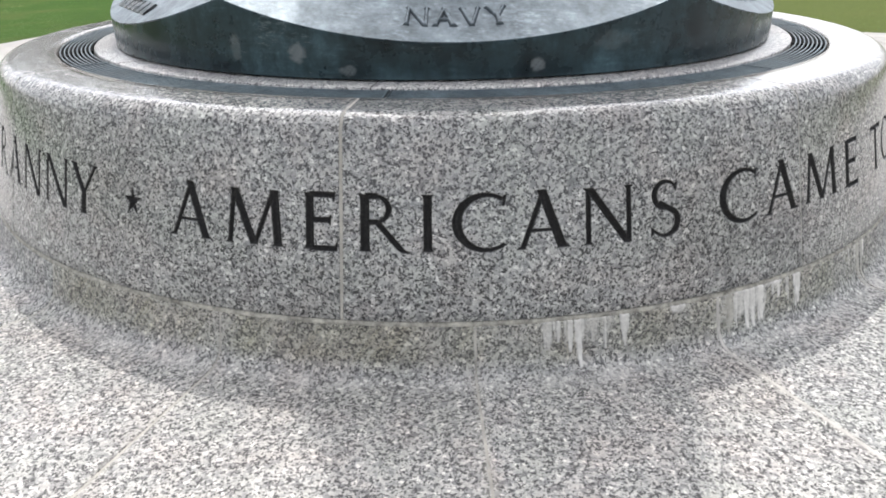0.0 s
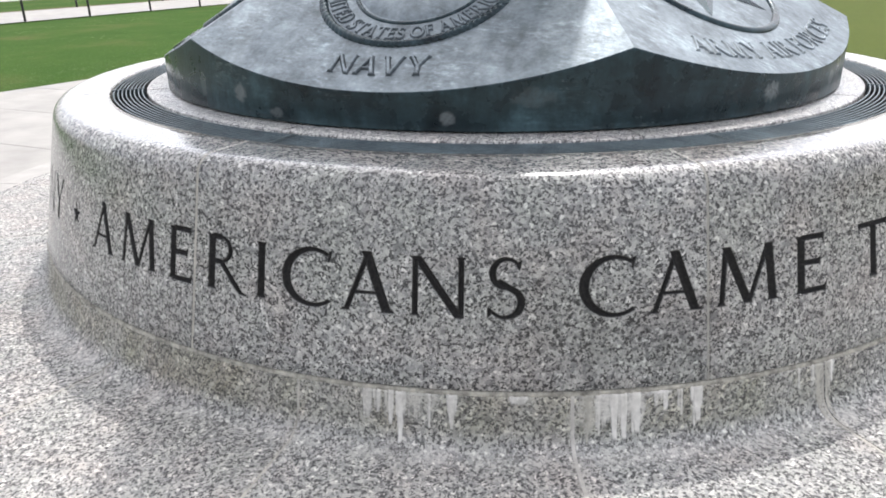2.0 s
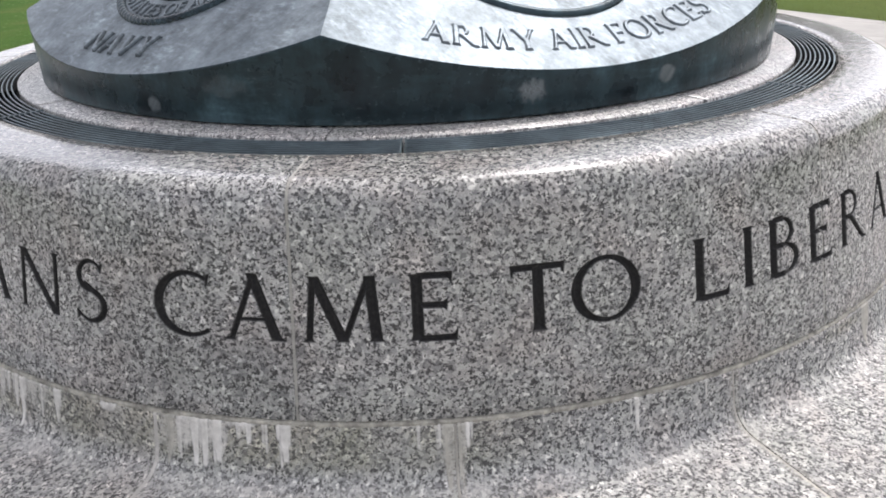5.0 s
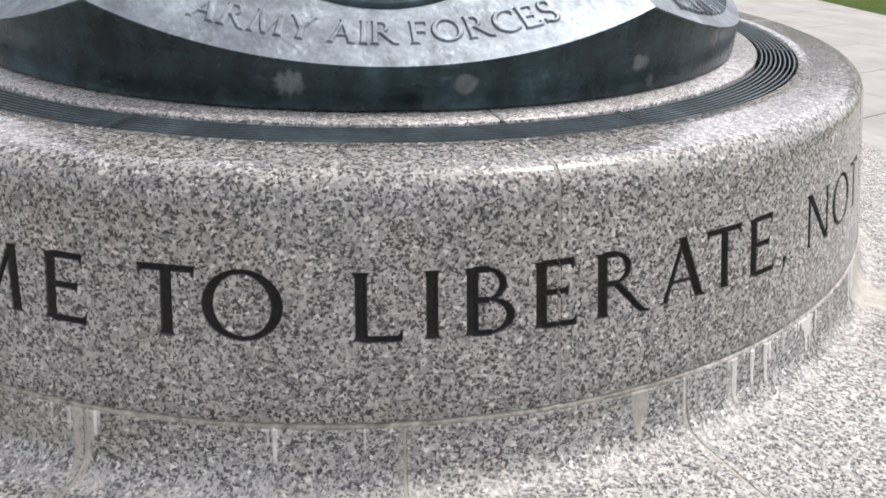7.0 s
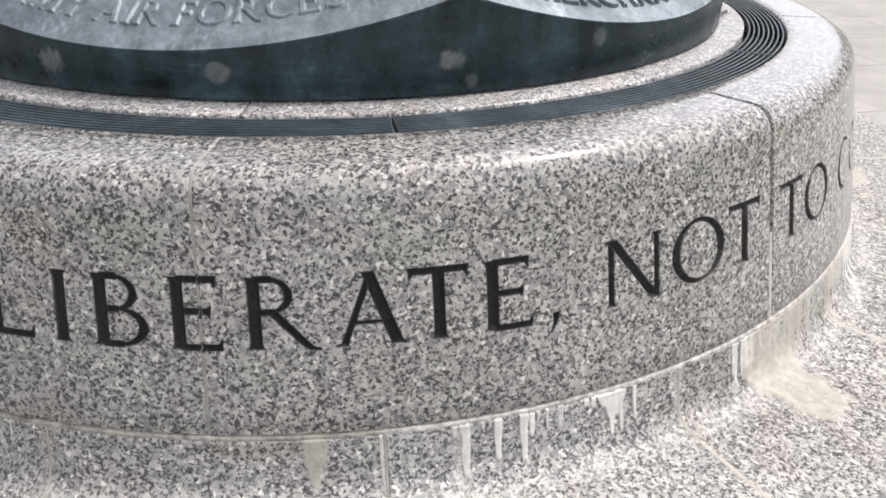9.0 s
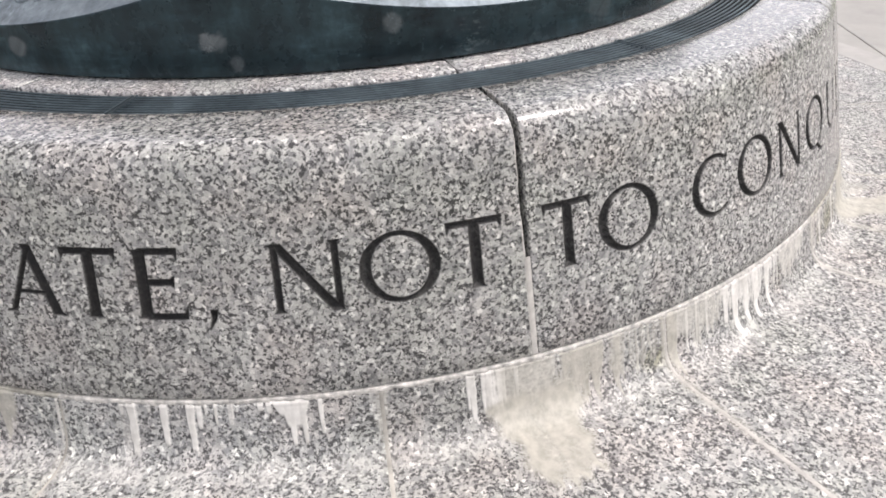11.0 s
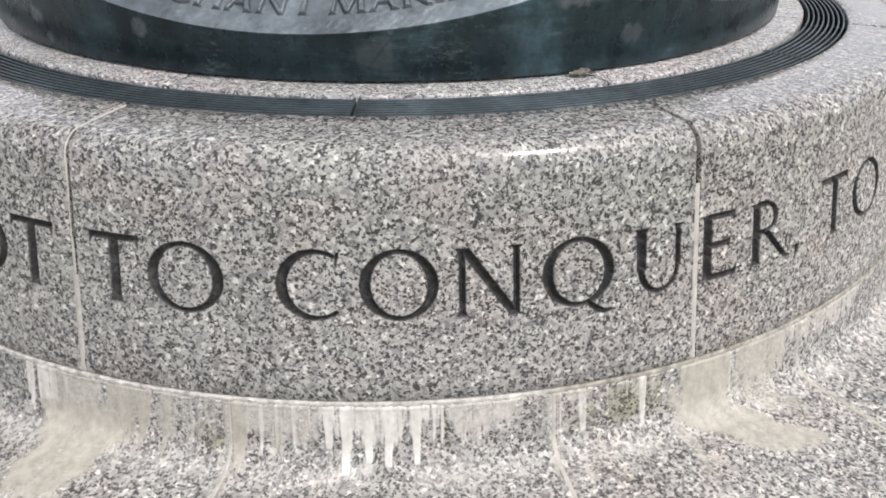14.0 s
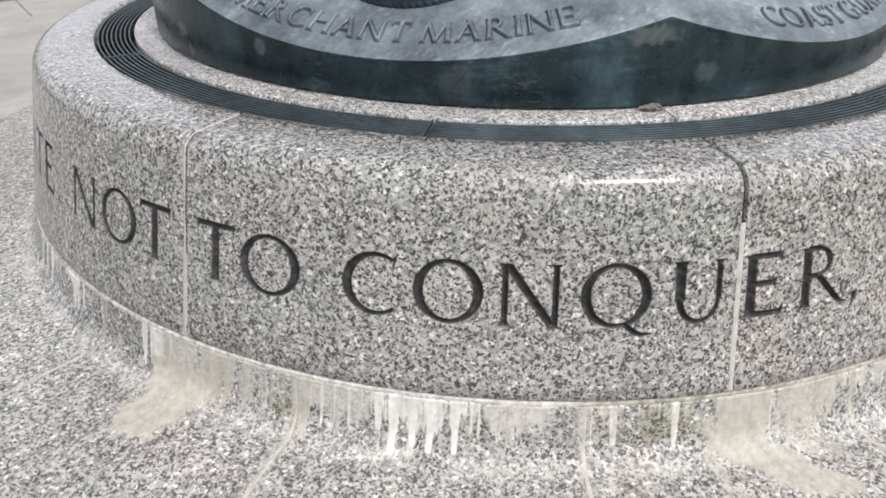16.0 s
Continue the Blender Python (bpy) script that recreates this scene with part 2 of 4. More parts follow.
SEALANT = plain("pale_sealant", (0.52, 0.50, 0.46), 0.8, 40.0, 0.2)
SEALANT_GREY = plain("grey_sealant", (0.36, 0.352, 0.315), 0.8, 40.0, 0.2)
SEALANT_DULL = plain("dull_sealant", (0.46, 0.44, 0.39), 0.85, 18.0, 0.3)
BED_GREEN = plain("mossy_mortar", (0.36, 0.345, 0.295), 0.85, 45.0, 0.6)
GROOVE = plain("grimy_groove", (0.11, 0.10, 0.085), 0.9, 40.0, 0.4)
# near-black that stands in for the shade inside gaps
GAP_SHADE = plain("gap_shade", (0.03, 0.03, 0.03), 0.9, 30.0, 0.3)
PALE_PAVE = plain("pale_paving", (0.36, 0.35, 0.325), 0.75, 3.0, 0.16)
BORDER = plain("white_border_stone", (0.405, 0.395, 0.37), 0.7, 12.0, 0.1)
LAWN_EDGE_SHADE = plain("lawn_edge_shade", (0.035, 0.032, 0.024), 0.95, 20.0, 0.4)
SOIL = plain("brown_soil", (0.16, 0.12, 0.085), 0.95, 12.0, 0.4)
DRY_LEAF = plain("dry_leaf", (0.17, 0.155, 0.13), 0.8, 90.0, 0.4)
BLACK = plain("black_paint", (0.02, 0.02, 0.02), 0.5, 20.0, 0.2)
def turf(name):
    """Mown grass with yellow and worn brown patches."""
    m, n, l, b = material(name)
    tc = n.new("ShaderNodeTexCoord")
    big = add(n, "ShaderNodeTexNoise", Scale=0.9, Detail=4.0, Roughness=0.6)
    l.new(tc.outputs["Object"], big.inputs["Vector"])
    br = ramp(n, [(0.3, (0.040, 0.090, 0.018)), (0.52, (0.052, 0.102, 0.022)), (0.66, (0.074, 0.108, 0.030)), (0.78, (0.105, 0.104, 0.046))])
    l.new(big.outputs["Fac"], br.inputs[0])
    small = add(n, "ShaderNodeTexNoise", Scale=45.0, Detail=5.0, Roughness=0.7)
    l.new(tc.outputs["Object"], small.inputs["Vector"])
    sr = ramp(n, [(0.3, 0.72), (0.7, 1.25)])
    l.new(small.outputs["Fac"], sr.inputs[0])
    c = mix(n, l, 1.0, br.outputs[0], sr.outputs[0], "MULTIPLY")
    # scattered pale clover heads, in drifts
    dots = add(n, "ShaderNodeTexVoronoi", Scale=9.0)
    l.new(tc.outputs["Object"], dots.inputs["Vector"])
    dr = ramp(n, [(0.10, 1.0), (0.22, 0.0)])
    l.new(dots.outputs["Distance"], dr.inputs[0])
    drift = add(n, "ShaderNodeTexNoise", Scale=0.8, Detail=3.0)
    l.new(tc.outputs["Object"], drift.inputs["Vector"])
    gr = ramp(n, [(0.47, 0.0), (0.62, 0.75)])
    l.new(drift.outputs["Fac"], gr.inputs[0])
    c = mix(n, l, mix(n, l, 1.0, dr.outputs[0], gr.outputs[0], "MULTIPLY"), c, (0.20, 0.24, 0.12))
    # drier and yellower towards the sunny open side
    where = n.new("ShaderNodeSeparateXYZ")
    l.new(tc.outputs["Object"], where.inputs[0])
    dry = n.new("ShaderNodeMapRange")
    dry.inputs["From Min"].default_value, dry.inputs["From Max"].default_value, dry.inputs["To Max"].default_value = -5.0, 1.0, 0.75
    l.new(where.outputs[0], dry.inputs["Value"])
    c = mix(n, l, dry.outputs[0], c, mix(n, l, 1.0, (0.105, 0.122, 0.036), sr.outputs[0], "MULTIPLY"))
    l.new(c, b.inputs["Base Color"])
    b.inputs["Roughness"].default_value = 1.0
    b.inputs["Specular IOR Level"].default_value = 0.05
    return m


GRASS = turf("grass")
BLADE = plain("grass_blade", (0.085, 0.145, 0.040), 0.8, 30.0, 0.35)
LEAF = plain("tree_leaf", (0.035, 0.060, 0.016), 0.7, 3.0, 0.4)
BARK = plain("bark", (0.09, 0.07, 0.05), 0.95, 14.0, 0.4)
LIME = plain("lime_bloom", (0.55, 0.53, 0.49), 0.85, 60.0, 0.5)


# ---- mesh helpers ----
def part(name, bm, mat, parent=None, label=""):
    me = bpy.data.meshes.new(name)
    bm.to_mesh(me)
    bm.free()
    me.materials.append(mat)
    ob = new(name, me)
    ob.parent = parent
    if label:
        ob["label"] = label
    return ob


def polar(r, deg, z):
    a = radians(deg)
    return (r * math.cos(a), r * math.sin(a), z)


def lathe(bm, profile, a0, a1, steps, smooth=()):
    """A closed profile of (r, z) swept from a0 to a1 degrees, with end caps unless it goes all round."""
    whole = abs(a1 - a0 - 360.0) < 1e-6
    rows = []
    for i in range(steps if whole else steps + 1):
        a = a0 + (a1 - a0) * i / steps
        rows.append([bm.verts.new(polar(r, a, z)) for r, z in profile])
    n, m = len(profile), len(rows)
    for i in range(m if whole else m - 1):
        p, q = rows[i], rows[(i + 1) % m]
        for j in range(n):
            f = bm.faces.new((p[j], p[(j + 1) % n], q[(j + 1) % n], q[j]))
            f.smooth = j in smooth
    if not whole:
        bm.faces.new(rows[0][::-1])
        bm.faces.new(rows[-1])
    return bm


def grid_mesh(name, V, mat, parent=None, label="", attr=None, smooth=True, silt=None, moss=None):
    """A sheet from an array of points (rows, columns, 3)."""
    nr, nc = V.shape[:2]
    idx = np.arange(nr * nc).reshape(nr, nc)
    a, b, c, d = idx[:-1, :-1], idx[:-1, 1:], idx[1:, 1:], idx[1:, :-1]
    quads = np.stack([a, b, c, d], -1).reshape(-1, 4)
    me = bpy.data.meshes.new(name)
    me.vertices.add(nr * nc)
    me.vertices.foreach_set("co", V.reshape(-1).astype(np.float32))
    me.loops.add(quads.size)
    me.loops.foreach_set("vertex_index", quads.reshape(-1).astype(np.int32))
    me.polygons.add(len(quads))
    me.polygons.foreach_set("loop_start", np.arange(0, quads.size, 4, dtype=np.int32))
    me.polygons.foreach_set("use_smooth", np.full(len(quads), smooth))
    if attr is not None:
        at = me.attributes.new("cut", "FLOAT", "POINT")
        at.data.foreach_set("value", attr.reshape(-1).astype(np.float32))
    if silt is not None:
        at = me.attributes.new("silt", "FLOAT", "POINT")
        at.data.foreach_set("value", silt.reshape(-1).astype(np.float32))
    if moss is not None:
        at = me.attributes.new("moss", "FLOAT", "POINT")
        at.data.foreach_set("value", moss.reshape(-1).astype(np.float32))
    me.update(calc_edges=True)
    me.validate()
    me.materials.append(mat)
    ob = new(name, me)
    ob.parent = parent
    if label:
        ob["label"] = label
    return ob


# ---- Roman capitals: depth inside a glyph, in units of the cap height ----
TH, TN, SF = 0.168, 0.102, 0.052


def poly_in(X, Y, pts):
    """Signed distance to a polygon, positive inside."""
    d = np.full(X.shape, 1e9)
    inside = np.zeros(X.shape, bool)
    for (x0, y0), (x1, y1) in zip(pts, pts[1:] + pts[:1]):
        ex, ey = x1 - x0, y1 - y0
        wx, wy = X - x0, Y - y0
        k = np.clip((wx * ex + wy * ey) / (ex * ex + ey * ey + 1e-12), 0, 1)
        d = np.minimum(d, (wx - k * ex) ** 2 + (wy - k * ey) ** 2)
        hit = (y0 > Y) != (y1 > Y)
        inside ^= hit & (X < (x1 - x0) * (Y - y0) / ((y1 - y0) or 1e-12) + x0)
    return np.sqrt(d) * np.where(inside, 1, -1)


def oval_pts(cx, cy, rx, ry, n=40, tilt=0.0):
    c, s = math.cos(tilt), math.sin(tilt)
    return [(cx + c * rx * math.cos(2 * math.pi * i / n) - s * ry * math.sin(2 * math.pi * i / n),
             cy + s * rx * math.cos(2 * math.pi * i / n) + c * ry * math.sin(2 * math.pi * i / n)) for i in range(n)]


def stem(x, y0=0.0, y1=1.0, low=True, high=True, w=TH):
    h, p = w / 2, []
    p += [(x - h - SF, y0), (x + h + SF, y0), (x + h + SF * 0.25, y0 + 0.035), (x + h, y0 + 0.09)] if low else [(x - h, y0), (x + h, y0)]
    p += [(x + h, y1 - 0.09), (x + h + SF * 0.25, y1 - 0.035), (x + h + SF, y1), (x - h - SF, y1), (x - h - SF * 0.25, y1 - 0.035), (x - h, y1 - 0.09)] if high else [(x + h, y1), (x - h, y1)]
    if low:
        p += [(x - h, y0 + 0.09), (x - h - SF * 0.25, y0 + 0.035)]
    return p


def bar(x0, x1, y, w=TN, up=0.0, down=0.0):
    """A thin arm with a beak at its free end."""
    h = w / 2
    return [(x0, y - h), (x1 - 0.05, y - h), (x1, y - h - down), (x1 + (0.02 if down or up else 0), y + h + up), (x1 - 0.05, y + h), (x0, y + h)]


def slant(x0, y0, x1, y1, w):
    return [(x0 - w / 2, y0), (x0 + w / 2, y0), (x1 + w / 2, y1), (x1 - w / 2, y1)]


def foot(x, w=TH, y=0.0, s=1):
    h = w / 2 + SF
    return [(x - h, y), (x + h, y), (x + w / 2, y + 0.05 * s), (x - w / 2, y + 0.05 * s)]


def glyph(ch, X, Y):
    """(advance width, distance inside) of a capital; X and Y start at its lower left corner."""
    def U(*polys):
        return np.max([poly_in(X, Y, p) for p in polys], axis=0)
    if ch == "A":
        return 0.98, U(slant(0.12, 0, 0.50, 1.0, TN), slant(0.84, 0, 0.47, 1.03, TH * 1.05), [(0.22, 0.30), (0.72, 0.30), (0.70, 0.36), (0.25, 0.36)], foot(0.11, TN), foot(0.85))
    if ch == "M":
        return 1.19, U(slant(0.10, 0, 0.18, 0.97, TN), slant(0.60, 0.0, 0.19, 1.0, TH), slant(0.60, 0.0, 0.98, 1.0, TN), slant(1.07, 0, 0.99, 1.0, TH), foot(0.10, TN), foot(1.07), [(0.06, 1.0), (0.22, 1.0), (0.2, 0.94)], [(0.95, 1.0), (1.1, 1.0), (1.02, 0.94)])
    if ch == "N":
        return 1.06, U(slant(0.14, 0, 0.14, 0.97, TN), slant(0.90, -0.02, 0.16, 1.0, TH), slant(0.92, -0.02, 0.92, 1.0, TN), foot(0.14, TN), foot(0.92, TN, 1.0, -1), [(0.02, 1.0), (0.24, 1.0), (0.16, 0.9)])
    if ch in "EFL":
        g = [stem(0.13)]
        if ch in "EF":
            g += [bar(0.13, 0.63, 0.97, down=0.10), bar(0.13, 0.55, 0.53, up=0.05, down=0.05)]
        if ch in "EL":
            g += [bar(0.13, 0.68, 0.03, up=0.12)]
        return 0.72, U(*g)
    if ch == "I":
        return 0.26, U(stem(0.13))
    if ch == "T":
        return 0.87, U(stem(0.435, high=False), bar(0.435, 0.83, 0.97, down=0.11), [(0.87 - x, y) for x, y in bar(0.435, 0.83, 0.97, down=0.11)])
    if ch == "Y":
        return 1.0, U(stem(0.5, 0, 0.5, high=False), slant(0.5, 0.42, 0.15, 1.0, TH), slant(0.5, 0.42, 0.87, 1.0, TN), foot(0.15, TH, 1.0, -1), foot(0.87, TN, 1.0, -1))
    if ch == "V":
        return 0.98, U(slant(0.49, 0, 0.14, 1.0, TH), slant(0.49, 0, 0.85, 1.0, TN), foot(0.14, TH, 1.0, -1), foot(0.85, TN, 1.0, -1))
    if ch == "H":
        return 1.0, U(stem(0.14), stem(0.86), [(0.14, 0.48), (0.86, 0.48), (0.86, 0.545), (0.14, 0.545)])
    if ch == "U":
        o = poly_in(X, Y, oval_pts(0.5, 0.38, 0.36, 0.40))
        i = poly_in(X, Y, oval_pts(0.52, 0.42, 0.27, 0.36))
        low = np.minimum(np.minimum(o, -i), 0.42 - Y)
        return 1.0, np.max([low, U(stem(0.20, 0.36, 1.0, low=False), stem(0.83, 0.36, 1.0, low=False, w=TN))], axis=0)
    if ch in "OQ":
        o = np.minimum(poly_in(X, Y, oval_pts(0.57, 0.5, 0.57, 0.52)), -poly_in(X, Y, oval_pts(0.57, 0.5, 0.40, 0.445, tilt=0.14)))
        if ch == "Q":
            return 1.2, np.maximum(o, U([(0.62, 0.06), (0.74, 0.07), (0.98, -0.10), (1.17, -0.12), (1.2, -0.09), (1.16, -0.15), (0.98, -0.18), (0.86, -0.15)]))
        return 1.14, o
    if ch in "CG":
        o = np.minimum(poly_in(X, Y, oval_pts(0.57, 0.5, 0.57, 0.52)), -poly_in(X, Y, oval_pts(0.615, 0.5, 0.445, 0.44)))
        o = np.minimum(o, -poly_in(X, Y, [(0.60, 0.5), (0.93, 0.97), (0.93, 1.2), (1.6, 1.2), (1.6, -0.2), (0.97, -0.2), (0.93, 0.1)]))
        extra = U([(0.86, 0.78), (0.90, 0.78), (0.95, 0.99), (0.88, 0.96)])
        if ch == "G":
            extra = np.maximum(extra, U(stem(0.92, 0.04, 0.46, low=False)))
        return 0.97, np.maximum(o, extra)
    if ch in "RBPD":
        if ch == "D":
            b = np.minimum(np.minimum(poly_in(X, Y, oval_pts(0.42, 0.5, 0.56, 0.5)), -poly_in(X, Y, oval_pts(0.40, 0.5, 0.445, 0.445))), X - 0.15)
            return 0.98, np.maximum(b, U(stem(0.14), bar(0.14, 0.45, 0.97), bar(0.14, 0.45, 0.03)))
        top = np.minimum(np.minimum(poly_in(X, Y, oval_pts(0.33, 0.745, 0.30, 0.255)), -poly_in(X, Y, oval_pts(0.31, 0.745, 0.205, 0.20))), X - 0.17)
        top = np.maximum(top, U(stem(0.14), bar(0.14, 0.38, 0.97), bar(0.14, 0.38, 0.52)))
        if ch == "B":
            bot = np.minimum(np.minimum(poly_in(X, Y, oval_pts(0.38, 0.275, 0.37, 0.275)), -poly_in(X, Y, oval_pts(0.35, 0.275, 0.265, 0.22))), X - 0.17)
            return 0.78, np.max([top, bot, U(bar(0.14, 0.42, 0.03))], axis=0)
        if ch == "P":
            return 0.66, top
        return 0.95, np.maximum(top, U([(0.30, 0.50), (0.44, 0.52), (0.86, 0.04), (0.97, 0.0), (0.95, -0.03), (0.80, -0.02), (0.72, 0.04)]))
    if ch == "S":
        up = np.minimum(poly_in(X, Y, oval_pts(0.33, 0.745, 0.27, 0.275)), -poly_in(X, Y, oval_pts(0.36, 0.745, 0.185, 0.205)))
        up = np.minimum(up, -poly_in(X, Y, [(0.36, 0.74), (0.56, 0.90), (0.9, 0.9), (0.9, 0.2), (0.36, 0.45)]))
        dn = np.minimum(poly_in(X, Y, oval_pts(0.34, 0.265, 0.31, 0.285)), -poly_in(X, Y, oval_pts(0.30, 0.265, 0.215, 0.215)))
        dn = np.minimum(dn, -poly_in(X, Y, [(0.30, 0.26), (0.10, 0.12), (-0.3, 0.12), (-0.3, 0.9), (0.30, 0.55)]))
        return 0.68, np.max([up, dn, U([(0.13, 0.60), (0.24, 0.66), (0.57, 0.46), (0.60, 0.36), (0.50, 0.38)], [(0.55, 0.78), (0.6, 0.98), (0.53, 0.94), (0.5, 0.86)], [(0.04, 0.2), (0.03, 0.0), (0.1, 0.05), (0.12, 0.14)])], axis=0)
    if ch == ",":
        return 0.2, U([(0.06, 0.12), (0.19, 0.12), (0.16, -0.02), (0.05, -0.17), (0.02, -0.15), (0.07, -0.02)])
    star = [(0.3 + (0.3 if i % 2 == 0 else 0.115) * math.sin(i * math.pi / 5), 0.3 + (0.3 if i % 2 == 0 else 0.115) * math.cos(i * math.pi / 5)) for i in range(10)]
    return 0.6, U(star)

# ---- inscription: letter, start and end in degrees round the drum ----
LETTERS = [("T", -150.3, -146.6), ("Y", -146.0, -141.6), ("R", -140.8, -136.6), ("A", -136.2, -131.9), ("N", -131.3, -126.9), ("N", -126.3, -121.9), ("Y", -121.8, -117.5), ("*", -114.4, -112.35),
           ("A", -109.4, -105.25), ("M", -104.1, -99.1), ("E", -97.55, -94.75), ("R", -93.35, -89.3), ("I", -88.55, -87.55), ("C", -86.25, -82.0), ("A", -81.5, -77.25), ("N", -76.4, -71.9), ("S", -70.8, -67.8),
           ("C", -64.2, -59.95), ("A", -59.25, -55.0), ("M", -54.0, -48.7), ("E", -47.2, -44.0), ("T", -40.8, -36.95), ("O", -36.7, -31.75), ("L", -27.7, -24.5), ("I", -23.4, -22.25), ("B", -20.95, -17.45), ("E", -16.4, -13.25),
           ("R", -12.15, -7.8), ("A", -7.15, -2.9), ("T", -2.95, 0.85), ("E", 1.6, 4.85), (",", 5.75, 6.5), ("N", 9.5, 14.3), ("O", 14.95, 19.9), ("T", 20.2, 24.0), ("T", 26.5, 30.2), ("O", 30.55, 35.5), ("C", 38.65, 42.6),
           ("O", 43.6, 48.35), ("N", 49.15, 53.65), ("Q", 54.65, 59.65), ("U", 60.45, 64.7), ("E", 65.75, 68.95), ("R", 70.0, 74.15), (",", 74.3, 75.15), ("T", 77.4, 81.3), ("O", 82.0, 86.9)]
BASE_Z, CAP_Z = 0.270, 0.3873


# ---- drum ----
drum = tagged(new("memorial_drum"), "low round grey granite drum with carved dark lettering", "monument base")
FIL = 0.050
beta = math.atan(-BATTER)
zt = TOP - FIL + FIL * math.sin(beta)
cr = face_r(zt) - FIL * math.cos(beta)


def seat_profile(fine):
    p = [(GR_OUT, TOP - 0.07), (GR_OUT, TOP - 0.004), (GR_OUT + 0.004, TOP)]
    p += [(GR_OUT + 0.004 + (cr - GR_OUT - 0.004) * k / 4, TOP) for k in range(1, 5)]
    for k in range(1, 9):
        a = math.pi / 2 - (math.pi / 2 - beta) * k / 8
        p.append((cr + FIL * math.cos(a), TOP - FIL + FIL * math.sin(a)))
    lo, hi = BASE_Z - 0.026, CAP_Z + 0.008
    p += [(face_r(z), z) for z in np.linspace(zt, hi, 5)[1:-1]]
    n = int((hi - lo) / fine) if fine else 4
    p += [(face_r(z), z) for z in np.linspace(hi, lo, n)]
    p += [(face_r(z), z) for z in np.linspace(lo, BED + 0.003, 5)[1:]]
    p += [(face_r(BED) - 0.004, BED), (face_r(BED) - 0.06, BED)]
    return np.array(p)


def vnoise(x, seed):
    """Smooth one-dimensional noise from 0 to 1."""
    x = np.asarray(x, float)
    i = np.floor(x)
    f = x - i
    f = f * f * (3 - 2 * f)
    h = lambda k: np.modf(np.abs(np.sin(k * 12.9898 + seed * 78.233) * 43758.5453))[0]
    return h(i) * (1 - f) + h(i + 1) * f


def sheet(profile, angles, gap, push, parent, name, mat, letters=(), marks=None, arris=0.0018):
    """A block of stone swept round the axis, its ends returned into the joints."""
    P = np.array(profile)
    T = np.gradient(P, axis=0)
    N = np.stack([-T[:, 1], T[:, 0]], 1)
    N /= np.linalg.norm(N, axis=1)[:, None] + 1e-9
    ang = np.radians(np.array(angles))
    rr, zz = np.repeat(P[:, :1], len(ang), 1), np.repeat(P[:, 1:], len(ang), 1)
    cut = np.zeros(rr.shape)
    if letters:
        S = ang[None, :] * R0
        sl = math.sqrt(1 + BATTER ** 2)
        cap = (CAP_Z - BASE_Z) * sl
        depth = np.full(rr.shape, -1.0)
        for ch, t0, t1 in letters:
            s0, s1 = radians(t0) * R0, radians(t1) * R0
            c0, c1 = np.searchsorted(ang, radians(t0 - 1.0)), np.searchsorted(ang, radians(t1 + 1.0))
            if c1 <= c0:
                continue
            rows = np.where((P[:, 1] > BASE_Z - 0.03) & (P[:, 1] < CAP_Z + 0.02))[0]
            r0, r1 = rows[0], rows[-1] + 1
            w = {"A": .98, "M": 1.19, "N": 1.06, "E": .72, "L": .72, "I": .26, "T": .87, "Y": 1.0, "U": 1.0, "O": 1.14, "Q": 1.2, "C": .97, "R": .97, "B": .78, "S": .68, ",": .2, "*": .6}[ch]
            X = (S[:, c0:c1] - s0) / (s1 - s0) * w * np.ones((r1 - r0, 1))
            Y = (zz[r0:r1, c0:c1] - BASE_Z) * sl / cap
            if ch == "*":
                Y = Y - 0.18
            d = glyph(ch, X, Y)[1] * cap
            depth[r0:r1, c0:c1] = np.maximum(depth[r0:r1, c0:c1], d)
        u_ = np.clip(depth / 0.0105, 0, 1)
        carve = 0.0115 * (1 - (1 - u_) ** 2)
        # dark paint thinned on the sunny side, for wear and for sunlight in the cuts
        sun_and_wear = np.clip((np.degrees(ang)[None, :] - 0.0) / 20.0, 0, 1)
        cut = np.clip(0.55 + depth / 0.0016, 0, 1) * (1 - sun_and_wear * (0.03 + 0.16 * vnoise(S * 110 + zz * 60, 17) * vnoise(zz * 140 + S * 25, 6)))
        rr = rr - carve * math.cos(beta)
        zz = zz - carve * math.sin(beta)
    silt = np.zeros(rr.shape)
    if letters:
        # a damp dark stain below the lettering
        A_ = np.degrees(ang)[None, :] * np.ones(rr.shape)
        for c_, z_, w_, h_, k_ in ((-58.4, 0.225, 0.15, 0.085, 0.65), (-63.5, 0.17, 0.10, 0.05, 0.4), (-98.0, 0.17, 0.2, 0.05, 0.25), (30.0, 0.17, 0.16, 0.05, 0.3)):
            u_ = (A_ - c_) * math.pi / 180 * R0
            e_ = np.sqrt((u_ / w_) ** 2 + ((zz - z_) / h_) ** 2) + 0.8 * (vnoise(u_ * 40, c_) - 0.5) + 0.6 * (vnoise(u_ * 130 + zz * 50, c_ + 3) - 0.5)
            silt = np.maximum(silt, k_ * np.clip((1.15 - e_) / 0.7, 0, 1))
    moss = np.zeros(rr.shape)
    if marks:
        cut, silt, moss = marks
        thick = 0.0022 * np.maximum(cut, silt * 0.8) ** 0.7
        rr = rr + N[:, :1] * thick
        zz = zz + N[:, 1:] * thick
    # rounded arris and return faces
    def ret(j, inset, back):
        r = rr[:, j] + N[:, 0] * -inset
        z = zz[:, j] + N[:, 1] * -inset
        return r, z
    cols_r, cols_z, cols_a = [rr], [zz], [ang]
    e = gap
